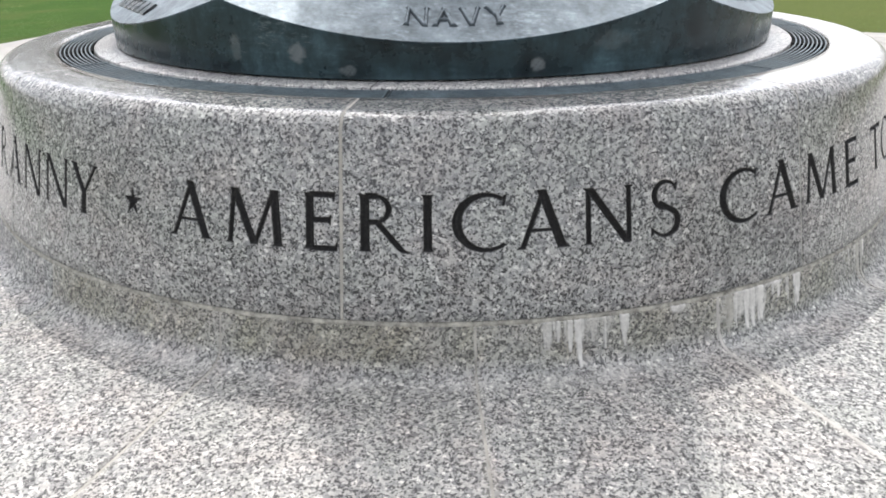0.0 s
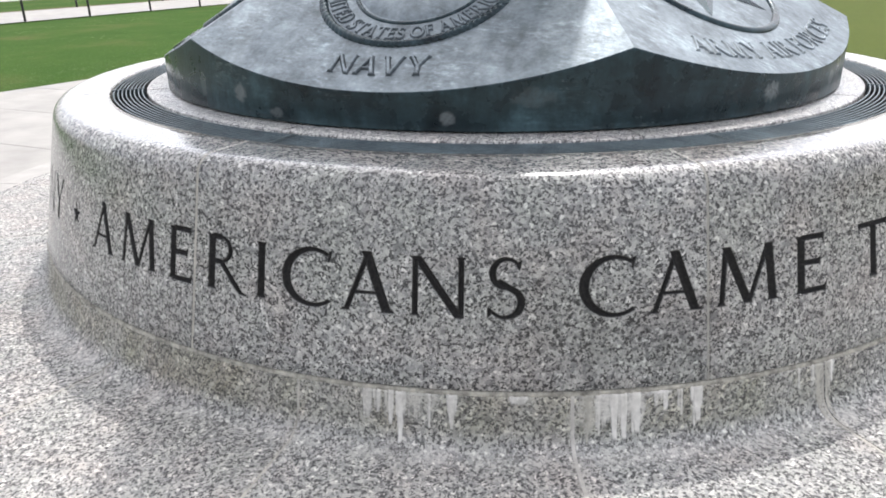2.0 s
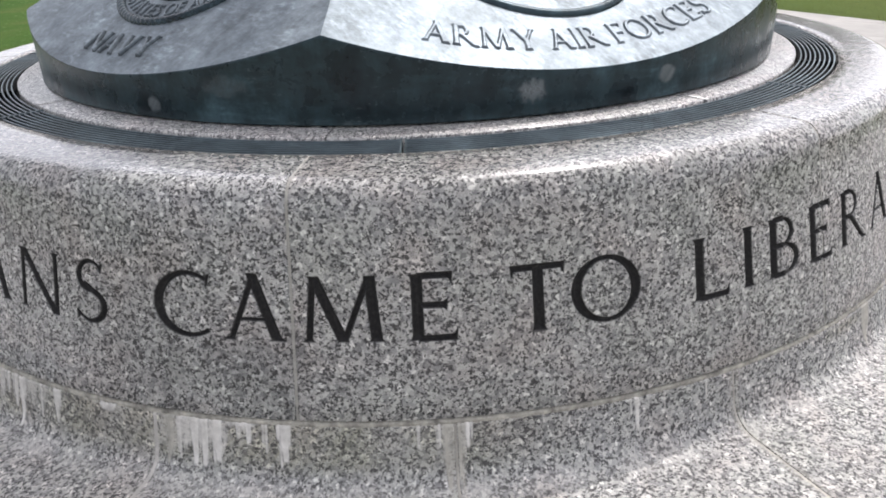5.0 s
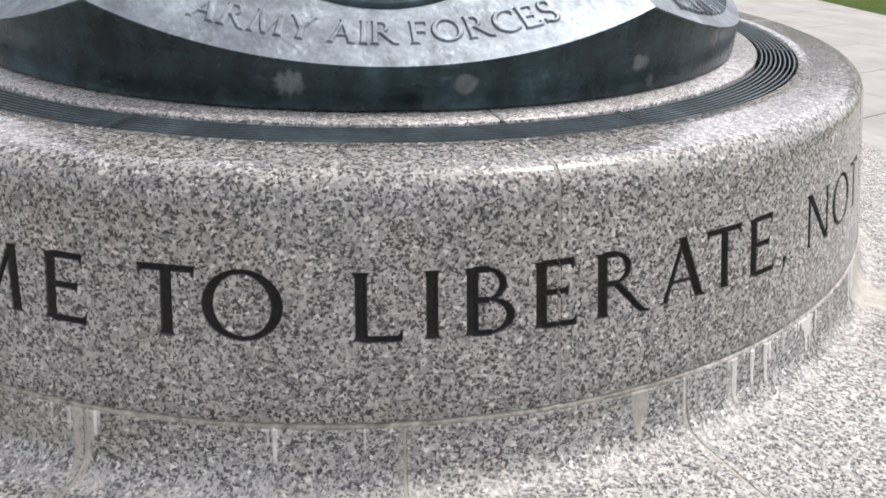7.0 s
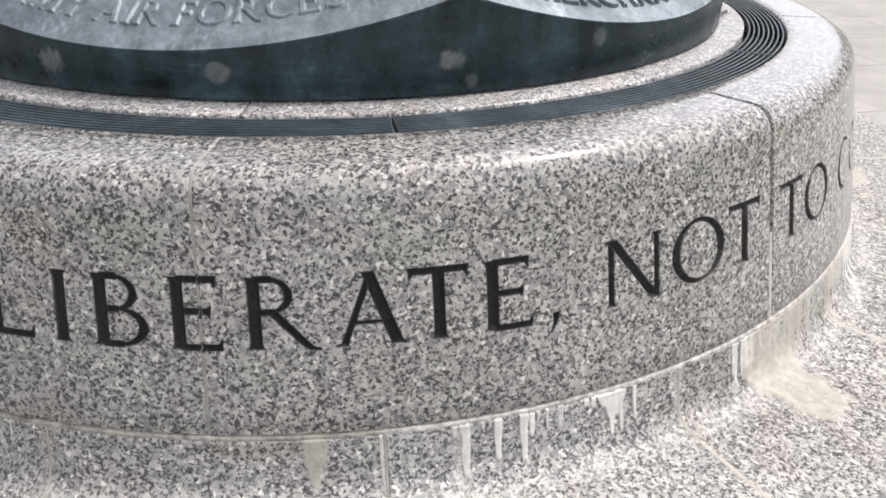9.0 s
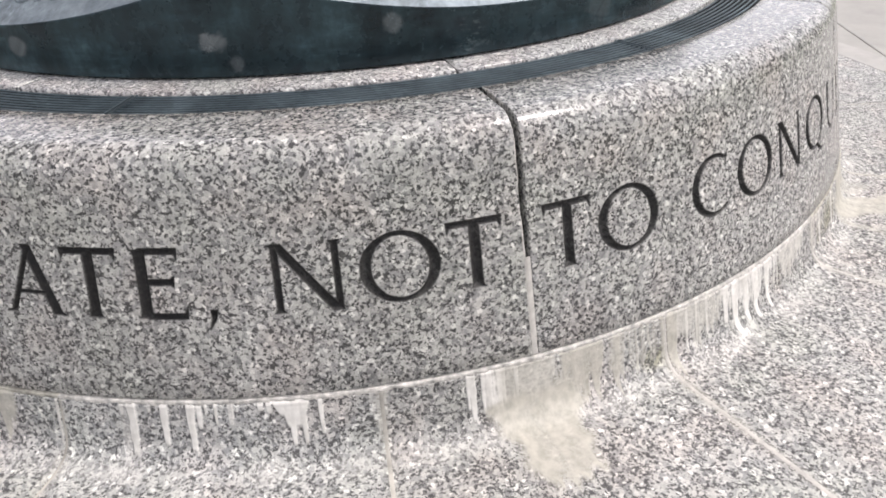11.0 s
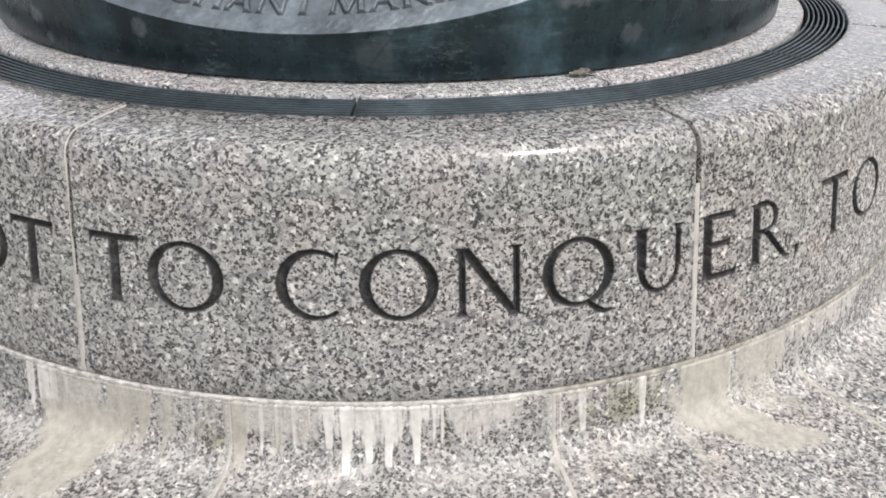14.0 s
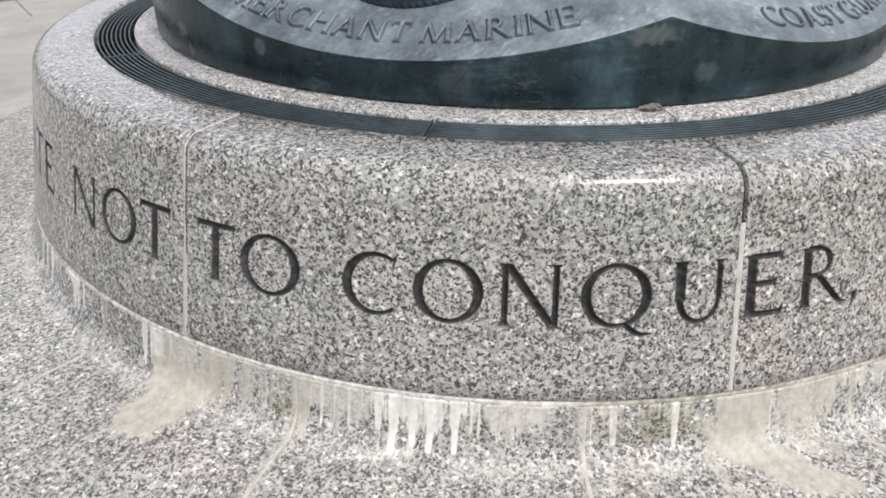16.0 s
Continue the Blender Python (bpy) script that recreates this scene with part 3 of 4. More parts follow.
    for j, sgn in ((0, -1), (-1, 1)):
        for inset, da in ((arris, 0.0012), (push, 0.0012)):
            r, z = ret(j, inset, 0)
            a = ang[j] + sgn * da / R0
            if sgn < 0:
                cols_r.insert(0, r[:, None]), cols_z.insert(0, z[:, None]), cols_a.insert(0, [a])
            else:
                cols_r.append(r[:, None]), cols_z.append(z[:, None]), cols_a.append([a])
    rr, zz, ang = np.hstack(cols_r), np.hstack(cols_z), np.concatenate(cols_a)
    cut, silt, moss = [np.pad(q, ((0, 0), (2, 2))) for q in (cut, silt, moss)]
    V = np.stack([rr * np.cos(ang), rr * np.sin(ang), zz], -1)
    return grid_mesh(name, V, mat, parent, attr=cut, silt=silt if marks or letters else None, moss=moss if marks else None)


OPEN = {0: 0.307, 1: 0.453}      # joints whose filling has fallen out down to this height


def gap_at(k):
    return 0.014 if k % 9 == 0 else 0.012 if k % 9 in OPEN else 0.0095 if k % 9 == 6 else 0.0075


for k in range(9):
    a0, a1 = STONE_A + 40 * k - 360 * (STONE_A + 40 * k > 179), 0
    a1 = a0 + 40
    mine = [q for q in LETTERS if q[2] > a0 and q[1] < a1]
    fine = (0.0028 if a0 < -170 else 0.0015) if mine else 0
    n = int(radians(40) * R0 / fine) if fine else 60
    sheet(seat_profile(fine), np.linspace(a0 + math.degrees(gap_at(k) / 2 / R0), a1 - math.degrees(gap_at(k + 1) / 2 / R0), n), gap_at(k), 0.03, drum, "stone_block", GRANITE, mine)


def strip(name, profile, a, width, mat, parent, inset, label="", wave=0.0):
    """A narrow joint filling that follows a profile; wave: how much its width wanders."""
    P = np.array(profile)
    T = np.gradient(P, axis=0)
    N = np.stack([-T[:, 1], T[:, 0]], 1)
    N /= np.linalg.norm(N, axis=1)[:, None] + 1e-9
    cols = []
    for s, d in ((-1, inset + 0.002), (-0.5, inset), (0.5, inset), (1, inset + 0.002)):
        Q = P - N * d
        ang = radians(a) + (s * width / 2 + (wave * (vnoise(P[:, 1] * 45 + s, 5) - 0.4) if s > 0 else 0)) / R0
        cols.append(np.stack([Q[:, 0] * np.cos(ang), Q[:, 0] * np.sin(ang), Q[:, 1]], -1))
    return grid_mesh(name, np.stack(cols, 1), mat, parent, label)


coarse = [tuple(v) for v in seat_profile(False)][1:-1]
dense = []
for (r0, z0), (r1, z1) in zip(coarse, coarse[1:]):
    m = max(2, int(math.hypot(r1 - r0, z1 - z0) / 0.003))
    dense += [(r0 + (r1 - r0) * i / m, z0 + (z1 - z0) * i / m) for i in range(m)]
dense.append(coarse[-1])
for k in range(9):
    a = STONE_A + 40 * k
    if k in OPEN:
        strip("joint_sealant", [p for p in dense if p[1] < OPEN[k]], a, gap_at(k) + 0.002, SEALANT, drum, 0.0005)
        strip("open_joint", [p for p in dense if p[1] >= OPEN[k] - 0.01], a, gap_at(k) + 0.002, GAP_SHADE if k == 0 else GROOVE, drum, (0.026, 0.012)[k])
        strip("sealant_remnant", [p for p in dense if p[1] >= OPEN[k] - 0.01], a - 0.19, 0.005, SEALANT, drum, 0.003, wave=0.006)
    else:
        whole = [dense]
        if k == 8:
            # the filling is left out where the letter E is cut across the joint
            e0, e1 = BASE_Z - 0.004, CAP_Z + 0.006
            inside = lambda z: e0 < z < e1 and glyph("E", np.array([[(-14.6 + 16.4) / 3.15 * 0.72]]), np.array([[(z - BASE_Z) / (CAP_Z - BASE_Z)]]))[1][0, 0] > -0.02
            whole = [list(g) for hit, g in itertools.groupby(dense, lambda p: inside(p[1])) if not hit]
        for piece in whole:
            strip("joint_sealant", piece, a, gap_at(k) + 0.002, SEALANT_DULL if k == 6 else SEALANT_GREY, drum, 0.0012)

for k in range(18):
    a0 = BASE_A + 20 * k
    white = 0 <= (a0 + 20) % 360 <= 60
    ang = np.radians(np.linspace(a0, a0 + 20, 120))
    q = np.degrees(ang)
    rows = []
    for dz, dr in ((-0.0125, -0.02), (-0.011, 0.0002), (-0.008, 0.0014), (-0.004, 0.0012), (-0.0005, -0.001), (0.002, -0.02)):
        rough_ = (0.0046 if white else 0.0018) * (vnoise(q * 9 + dz * 900, 3) - 0.35) + 0.0012 * (vnoise(q * 31 + dz * 500, 8) - 0.5)
        r = face_r(BED) + dr + (rough_ if dr > -0.01 else 0)
        z = np.full(len(ang), BED + dz) - (0.0025 * vnoise(q * 6, 12) if dz < -0.01 else 0)
        rows.append(np.stack([r * np.cos(ang), r * np.sin(ang), z], -1))
    ob = grid_mesh("bed_joint", np.array(rows)[::-1], LIME if white else BED_GREEN, drum, "white lime-crusted bed joint" if white else "greenish mortar bed joint")
bm = lathe(bmesh.new(), [(0.2, 0.0), (1.59, 0.0), (1.55, 0.30), (1.46, 0.46), (0.2, 0.46)], 0, 360, 120)
part("core", bm, GAP_SHADE, drum)

# base course: coved foot and paving in one stone, with lime run down from the bed joint
# single runs: start, end in degrees, length down the foot in metres, strength
SHADED_RUNS = [(-79.3, -78.9, 0.064, 0.6), (-78.5, -78.2, 0.05, 0.6), (-77.6, -77.2, 0.073, 0.8), (-76.9, -76.5, 0.111, 0.85), (-73.4, -72.6, 0.045, 0.6), (-69.1, -67.7, 0.018, 0.6), (-61.9, -61.4, 0.097, 1),
               (-61.2, -60.7, 0.097, 1), (-60.3, -59.7, 0.085, 0.8), (-58.1, -57.7, 0.042, 0.7), (-56.05, -55.8, 0.032, 0.9), (-55.75, -55.25, 0.075, 1), (-45.9, -45.6, 0.06, 0.25), (-44.2, -43.9, 0.07, 0.25),
               (-32.6, -32.25, 0.07, 0.7)]
MIDDLE_RUNS = [(-4.95, -4.5, 0.093, 0.6), (-0.12, 0.46, 0.1, 1), (-0.6, -0.05, 0.15, 0.3), (1.95, 2.45, 0.083, 1), (3.6, 4.12, 0.092, 1), (4.2, 4.6, 0.05, 0.85), (5.3, 5.5, 0.042, 0.9),
               (7.95, 8.3, 0.018, 1), (8.9, 10.95, 0.03, 1), (9.35, 10.8, 0.052, 0.95), (9.75, 10.2, 0.088, 1), (10.45, 10.85, 0.088, 1), (11.55, 11.85, 0.07, 1), (20.8, 21.25, 0.094, 0.8),
               (21.9, 22.3, 0.09, 0.9), (22.6, 23, 0.08, 0.9)]
SUNNY_RUNS = [(41.2, 41.8, 0.086, 0.8), (42.2, 42.9, 0.133, 1), (43.6, 44.2, 0.11, 0.9), (44.8, 45.45, 0.118, 0.95), (46.5, 47.1, 0.115, 1), (57, 57.6, 0.089, 0.6), (61.2, 61.75, 0.102, 0.7),
              (64.6, 64.8, 0.12, 0.4), (66.1, 66.3, 0.13, 0.45), (67.6, 67.7, 0.11, 0.3), (68.45, 68.62, 0.16, 0.5), (28.6, 28.75, 0.09, 0.4), (55.75, 55.9, 0.1, 0.5)]
RUNS = SHADED_RUNS + MIDDLE_RUNS + SUNNY_RUNS
# broad curtains: start, end, length, strength, silty share
SHADED_CURTAINS = [(-79.8, -73.6, 0.06, 0.45, 0.4), (-63.2, -59.3, 0.085, 0.62, 0.25), (-59.6, -57.3, 0.02, 0.5, 0), (-64.3, -62.7, 0.11, 0.55, 0.85), (-45.5, -43.9, 0.12, 0.5, 0.95), (-9.4, -7.8, 0.095, 0.9, 0.9),
                   (-1, -0.2, 0.14, 0.45, 0.3), (14.8, 15.9, 0.116, 0.4, 0.6)]
SUNNY_CURTAINS = [(21.6, 23.4, 0.1, 0.75, 0.1), (22.4, 26.8, 0.13, 0.97, 0.6), (27, 30.3, 0.11, 0.88, 0.88), (30.5, 32, 0.12, 0.75, 0.8), (31.9, 35, 0.09, 0.34, 0.7), (34.9, 36.6, 0.13, 0.95, 0.9),
                  (36.2, 41.2, 0.1, 0.85, 0.5), (40.7, 48.2, 0.075, 0.7, 0.1), (48.5, 53.4, 0.082, 0.9, 0.35), (54.6, 55.7, 0.115, 0.6, 0.7), (55.9, 63, 0.05, 0.22, 0.5), (64.3, 68.65, 0.145, 0.97, 0.96),
                  (68.75, 74.3, 0.11, 0.82, 0.82), (74, 84, 0.06, 0.5, 0.4)]
CURTAINS = SHADED_CURTAINS + SUNNY_CURTAINS


# thin drips between the large runs
drip = random.Random(11)
for t0, t1, count, longest in ((-80.0, -73.0, 13, .085), (-63.5, -55.0, 14, .09), (-1.0, 12.0, 10, .06), (20.5, 24.0, 8, .09), (36.0, 53.0, 16, .10), (-34.0, -26.0, 4, .05), (-47.0, -42.0, 4, .06)):
    for i in range(count):
        c, w = drip.uniform(t0, t1), drip.uniform(0.07, 0.17)
        RUNS.append((c - w, c + w, drip.uniform(0.25, 1.0) * longest, drip.uniform(0.45, 0.85)))


def deposits(ang, s):
    """How much white lime and tan silt covers the foot at each angle (degrees) and way down (metres)."""
    A, Sg = np.meshgrid(ang, s)
    lime, silt = np.zeros(A.shape), np.zeros(A.shape)
    mm = A * math.pi / 180 * 1650
    for i, (t0, t1, ln, k) in enumerate(RUNS):
        c, h = (t0 + t1) / 2, (t1 - t0) / 2
        c2 = c + h * 0.3 * (vnoise(Sg * 30, i + 3) - 0.5)
        w = h * (1.0 - 0.45 * np.clip(Sg / ln, 0, 1) ** 2) * (0.88 + 0.24 * vnoise(Sg * 60, i + 40))
        m = np.clip((w - np.abs(A - c2)) / 0.05 + 0.5, 0, 1) * np.clip((ln - Sg) / 0.006, 0, 1)
        lime = np.maximum(lime, min(1.0, 1.15 * k) * m)
    for i, (t0, t1, ln, k, q) in enumerate(CURTAINS):
        shoulder = np.clip(np.minimum(A - t0, t1 - A) / (0.22 * (t1 - t0)), 0, 1) ** 0.6
        end = ln * (0.25 + 0.75 * shoulder) * (0.42 + 0.62 * vnoise(mm / 8.0, i + 7) + 0.22 * vnoise(mm / 3.0, i + 90))
        cover = k + (1.0 - 0.6 * q) * (1.0 * (vnoise(mm / 6.0 + 0.25 * np.sin(Sg * 90), i + 21) - 0.58) + 0.7 * (vnoise(mm / 2.4, i + 61) - 0.5) + 0.5 * (vnoise(Sg * 55 + mm / 30, i + 33) - 0.5) + 0.35 * (vnoise(mm / 4.0 + Sg * 210, i + 71) - 0.5))
        m = np.clip(cover * 1.45, 0, 0.97) * np.clip((end - Sg) / 0.013, 0, 1)
        edge = 0.22 if q > 0.87 else 0.7
        m = m * np.clip((A - t0) / edge + 0.5 * vnoise(Sg * 60, i), 0, 1) * np.clip((t1 - A) / edge + 0.5 * vnoise(Sg * 60, i + 5), 0, 1)
        lime = np.maximum(lime, m * (1 - q))
        silt = np.maximum(silt, m * q)
    # fans of silt washed out over the paving from the two open joints
    for c, drift, ln, wid, k in ((25.3, 0.2, 0.26, 2.7, 0.95), (65.6, 5.0, 0.25, 2.3, 0.88), (64.1, -0.3, 0.22, 0.5, 0.6), (70.5, 1.5, 0.16, 2.0, 0.45)):
        p = np.clip((Sg - 0.07) / (ln - 0.07), 0, 1.3)
        k = min(1.0, k)
        mid = c + drift * p ** 1.3
        w = wid * (1.12 - 0.5 * p ** 1.4) * (0.72 + 0.5 * vnoise(Sg * 38 + np.sign(A - mid) * 7, c))
        m = np.clip((w - np.abs(A - mid)) / 0.6 + 0.35 + 0.5 * (vnoise(mm / 3.0 + 2 * Sg, c) - 0.5), 0, 1) * np.clip((ln + 0.035 * vnoise(A * 2.2, c + 2) + 0.012 * vnoise(mm / 3.5, c + 8) - 0.01 - Sg) / 0.02, 0, 1) * np.clip((Sg - 0.02) / 0.05, 0, 1)
        silt = np.maximum(silt, k * m * (0.86 + 0.25 * vnoise(mm / 14.0 + 3 * vnoise(Sg * 40, 2), c)))
    # pale band where the foot meets the paving: lime bloom plus painted sunlight
    bloom_and_sun = 0.42 * np.exp(-((Sg - 0.135) / 0.022) ** 2) * vnoise(mm / 40.0, 4) * (0.4 + vnoise(mm / 3.0 + Sg * 300, 9))
    lime = np.maximum(lime, bloom_and_sun)
    # brownish grime on the foot of the shaded side
    grime = 0.10 * np.clip((-38.0 - A) / 12.0, 0, 1) * np.clip((0.115 - Sg) / 0.04, 0, 1) * (0.35 + 0.9 * vnoise(mm / 60.0, 51)) * (0.5 + 0.6 * vnoise(mm / 4.0 + Sg * 170, 52))
    silt = np.maximum(silt, grime)
    # run-off along the paving joints
    for j in range(18):
        a = (BASE_A + 20 * j + 180) % 360 - 180
        dist = np.abs(A - a) * math.pi / 180 * (1.65 + np.maximum(Sg - 0.14, 0))
        m = 0.55 * np.clip((0.011 + 0.006 * vnoise(Sg * 40, j) - dist) / 0.006, 0, 1) * (0.4 + 0.6 * vnoise(Sg * 15, j + 30))
        silt = np.maximum(silt, m * (0.6 if -10 < a < 0 else 0.25 if 0 < a < 20 else 0.9 if -50 < a < 80 else 0.45))
    # olive growth on the damp foot
    moss = 0.55 * np.clip((-36.0 - A) / 14.0, 0, 1) * np.clip((0.105 - Sg) / 0.035, 0, 1) * (0.35 + 0.8 * vnoise(mm / 70.0, 51)) * (0.55 + 0.6 * vnoise(mm / 5.0 + Sg * 150, 52))
    for c, w, z0, z1, k in ((60.9, 2.2, 0.0, 0.09, 0.6), (57.5, 1.0, 0.03, 0.09, 0.5), (34.6, 1.6, 0.05, 0.11, 0.6), (48.6, 0.5, 0.01, 0.09, 0.5), (-12.0, 3.0, 0.0, 0.04, 0.35), (-45.5, 2.5, 0.0, 0.05, 0.4)):
        m = np.clip((w - np.abs(A - c)) / 0.6 + 0.3 * vnoise(Sg * 120, c), 0, 1) * np.clip((Sg - z0) / 0.012, 0, 1) * np.clip((z1 - Sg) / 0.02, 0, 1)
        moss = np.maximum(moss, k * m * (0.45 + 0.75 * vnoise(mm / 4.0 + Sg * 190, c + 4)))
    return lime, silt, np.clip(moss, 0, 1) * (1 - np.maximum(lime, silt))


def base_profile(fine):
    zb = BED - 0.009
    p = [(face_r(zb) - 0.05, zb), (face_r(zb) - 0.001, zb), (face_r(zb) + 0.002, zb - 0.003)]
    p += [(face_r(z), z) for z in np.linspace(zb - 0.006, 0.047, 20 if fine else 4)]
    x0, z0 = face_r(0.045), 0.045
    n = 26 if fine else 8
    for k in range(1, n + 1):
        t = k / n
        p.append(((1 - t) ** 2 * x0 + 2 * t * (1 - t) * (x0 + 0.010) + t * t * (x0 + 0.055), (1 - t) ** 2 * z0 + 2 * t * (1 - t) * 0.003))
    p += [(r, 0.0) for r in np.linspace(1.715, 1.87, 26 if fine else 3)]
    p += [(r, 0.0) for r in np.linspace(1.88, RING_R - 0.003, 8)]
    p += [(RING_R, -0.003), (RING_R, -0.04)]
    return p


for k in range(18):
    a0 = (BASE_A + 20 * k + 180) % 360 - 180
    h = math.degrees(0.0042 / 1.7)
    fine = -130 < a0 < 90
    prof = base_profile(fine)
    q = np.array(prof)
    s = np.concatenate([[0, 0], np.cumsum(np.hypot(*np.diff(q[1:], axis=0).T))])
    ang = np.linspace(a0 + h, a0 + 20 - h, 380 if fine else 30)
    lime, silt, moss = deposits(ang, s) if fine else (np.zeros((len(s), 30)),) * 3
    sheet(prof, ang, 0.007, 0.03, drum, "base_stone", GRANITE_BASE, marks=(lime, silt, moss), arris=0.0008)
    wide = abs(a0 + 64.6) < 1 or 0 < a0 < 80
    strip("base_joint", prof[1:-2], a0, 0.012 if wide else 0.0092, SEALANT if abs(a0 + 64.6) < 1 or 30 < a0 < 60 else SEALANT_DULL, drum, -0.0009 if wide else 0.0008)

# inner ring of stone between grate and bronze
for k in range(9):
    a0 = STONE_A + 40 * k
    h = 0.12
    sheet([(0.9, TOP), (1.10, TOP), (GR_IN - 0.008, TOP), (GR_IN - 0.005, TOP - 0.003), (GR_IN - 0.005, TOP - 0.07)], np.linspace(a0 + h, a0 + 40 - h, 61), 0.005, 0.02, drum, "inner_stone", GRANITE_SKY_SHEEN)

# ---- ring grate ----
# trench floor coloured near-black, so the grate's slots read as shaded
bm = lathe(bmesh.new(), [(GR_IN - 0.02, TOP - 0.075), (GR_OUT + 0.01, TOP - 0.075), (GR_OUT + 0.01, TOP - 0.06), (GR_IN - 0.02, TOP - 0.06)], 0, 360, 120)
tagged(part("drain_trench", bm, GAP_SHADE), "round drain trench under the grate, coloured near-black for its shade", "drain")
NB = 8
pitch = (GR_OUT - GR_IN - 0.006) / NB
first = tagged(new("drain_grate"), "dark bronze curved slotted drain grate section", "grate", "ring of drain grates")
for i in range(NB):
    r = GR_IN + 0.003 + pitch * (i + 0.5)
    w = pitch * 0.19
    bm = lathe(bmesh.new(), [(r - w, TOP - 0.03), (r + w, TOP - 0.03), (r + w, TOP - 0.005), (r + w * 0.7, TOP - 0.003), (r - w * 0.7, TOP - 0.003), (r - w, TOP - 0.005)], 0.25, 44.75, 56)
    # upward faces get the lighter tone, so light and shade sit in the colour
    for f in bm.faces:
        f.material_index = int(f.calc_center_median().z > TOP - 0.0045)
    part("bar", bm, BRONZE_BAR_SHADED, first).data.materials.append(BRONZE_BAR_LIT)
for a, w in ((0.12, 0.16), (44.72, 0.16)):
    part("end_bar", lathe(bmesh.new(), [(GR_IN + 0.002, TOP - 0.035), (GR_OUT - 0.002, TOP - 0.035), (GR_OUT - 0.002, TOP - 0.002), (GR_IN + 0.002, TOP - 0.002)], a, a + w, 1), BRONZE_BAR_LIT, first)
for a in (9.0, 18.0, 27.0, 36.0):
    part("rib", lathe(bmesh.new(), [(GR_IN + 0.002, TOP - 0.04), (GR_OUT - 0.002, TOP - 0.04), (GR_OUT - 0.002, TOP - 0.016), (GR_IN + 0.002, TOP - 0.016)], a, a + 0.3, 1), BRONZE_BAR_SHADED, first)
first.matrix_world = pose(0, 0, 0, 0, 0, GRATE_A)
for k in range(1, 8):
    copy_thing(first, pose(0, 0, 0, 0, 0, GRATE_A + 45 * k))

# ---- bronze flagpole base ----
pedestal = tagged(new("flagpole_base"), "bronze flagpole base with service seals on sloping plates", "flagpole base")
EDGE_Z, RISE = 0.638, 0.606


def plate_z(x):
    """Height of a sloping plate x metres out along its own axis."""
    return EDGE_Z + RISE * (BR - x)


n = 1441
d = np.linspace(0, 360, n)
off = (d - SEAL_A + 30) % 60 - 30
ztop = plate_z(BR * np.cos(np.radians(off)))
rows = [(np.full(n, BR - 0.06), np.full(n, TOP + 0.005)), (np.full(n, BR - 0.001), np.full(n, TOP + 0.005)), (np.full(n, BR + 0.0005), np.full(n, TOP + 0.0065))]
rows += [(np.full(n, BR), TOP + 0.0085 + (ztop - TOP - 0.0105) * k) for k in np.linspace(0, 1, 40)]
rows += [(np.full(n, BR - 0.001), ztop)]
V = np.stack([np.stack([r * np.cos(np.radians(d)), r * np.sin(np.radians(d)), z], -1) for r, z in rows])
# worn grey smudges: angle, height, half width and half height in metres, strength
SMUDGES = [(-34.0, 0.603, 0.030, 0.022, 0.6), (-17.2, 0.600, 0.027, 0.018, 0.6), (4.0, 0.617, 0.028, 0.020, 0.6), (20.5, 0.63, 0.016, 0.018, 0.4), (-104.5, 0.608, 0.022, 0.026, 0.6), (-75.6, 0.580, 0.018, 0.016, 0.7),
           (-113.0, 0.62, 0.016, 0.03, 0.35), (-66.0, 0.628, 0.05, 0.02, 0.15), (64.0, 0.70, 0.07, 0.02, 0.45), (70.0, 0.62, 0.03, 0.02, 0.3), (44.0, 0.60, 0.05, 0.03, 0.2), (-98.0, 0.57, 0.02, 0.012, 0.5), (6.0, 0.575, 0.012, 0.014, 0.4)]
dd, zz_ = np.meshgrid(d, np.zeros(len(rows)))
zz_ = V[:, :, 2]
smudge = np.zeros(dd.shape)
for i, (a, z, w, h, k) in enumerate(SMUDGES):
    u = ((dd - a + 180) % 360 - 180) * math.pi / 180 * BR
    e = np.sqrt((u / w) ** 2 + ((zz_ - z) / h) ** 2) + 0.45 * (vnoise(u * 110, i) - 0.5) + 0.45 * (vnoise(zz_ * 150 + u * 40, i + 9) - 0.5)
    smudge = np.maximum(smudge, min(1.0, 1.35 * k) * np.clip((1.1 - e) / 0.35, 0, 1) * (0.6 + 0.6 * vnoise(u * 300 - zz_ * 240, i + 4)))
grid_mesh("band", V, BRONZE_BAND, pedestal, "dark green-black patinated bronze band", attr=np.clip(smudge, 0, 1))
# near-black backing that paints the shadow gap under the bronze band
bm = lathe(bmesh.new(), [(0.5, TOP - 0.01), (BR - 0.055, TOP - 0.01), (BR - 0.055, TOP + 0.02), (0.5, TOP + 0.02)], 0, 360, 120)
part("footing", bm, GAP_SHADE, pedestal)
HEX = 0.42
for k in range(6):
    c = SEAL_A + 60 * k
    off = np.linspace(-30, 30, 61)
    V = []
    for t in np.linspace(0, 1, 30):
        r = (1 - t) * BR + t * HEX / np.cos(np.radians(off))
        x = r * np.cos(np.radians(off))
        V.append(np.stack([r * np.cos(np.radians(off + c)), r * np.sin(np.radians(off + c)), plate_z(x)], -1))
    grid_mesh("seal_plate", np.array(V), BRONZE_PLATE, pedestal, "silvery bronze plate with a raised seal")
bm = lathe(bmesh.new(), [(0.1, 0.9), (0.50, plate_z(HEX) - 0.02), (0.47, 1.35), (0.45, 1.9), (0.435, 2.8), (0.40, 3.3), (0.35, 3.6), (0.30, 3.95), (0.26, 4.5), (0.20, 6.0), (0.17, 9.0), (0.1, 9.0)], 0, 360, 60)
part("shaft", bm, BRONZE_BAND, pedestal)

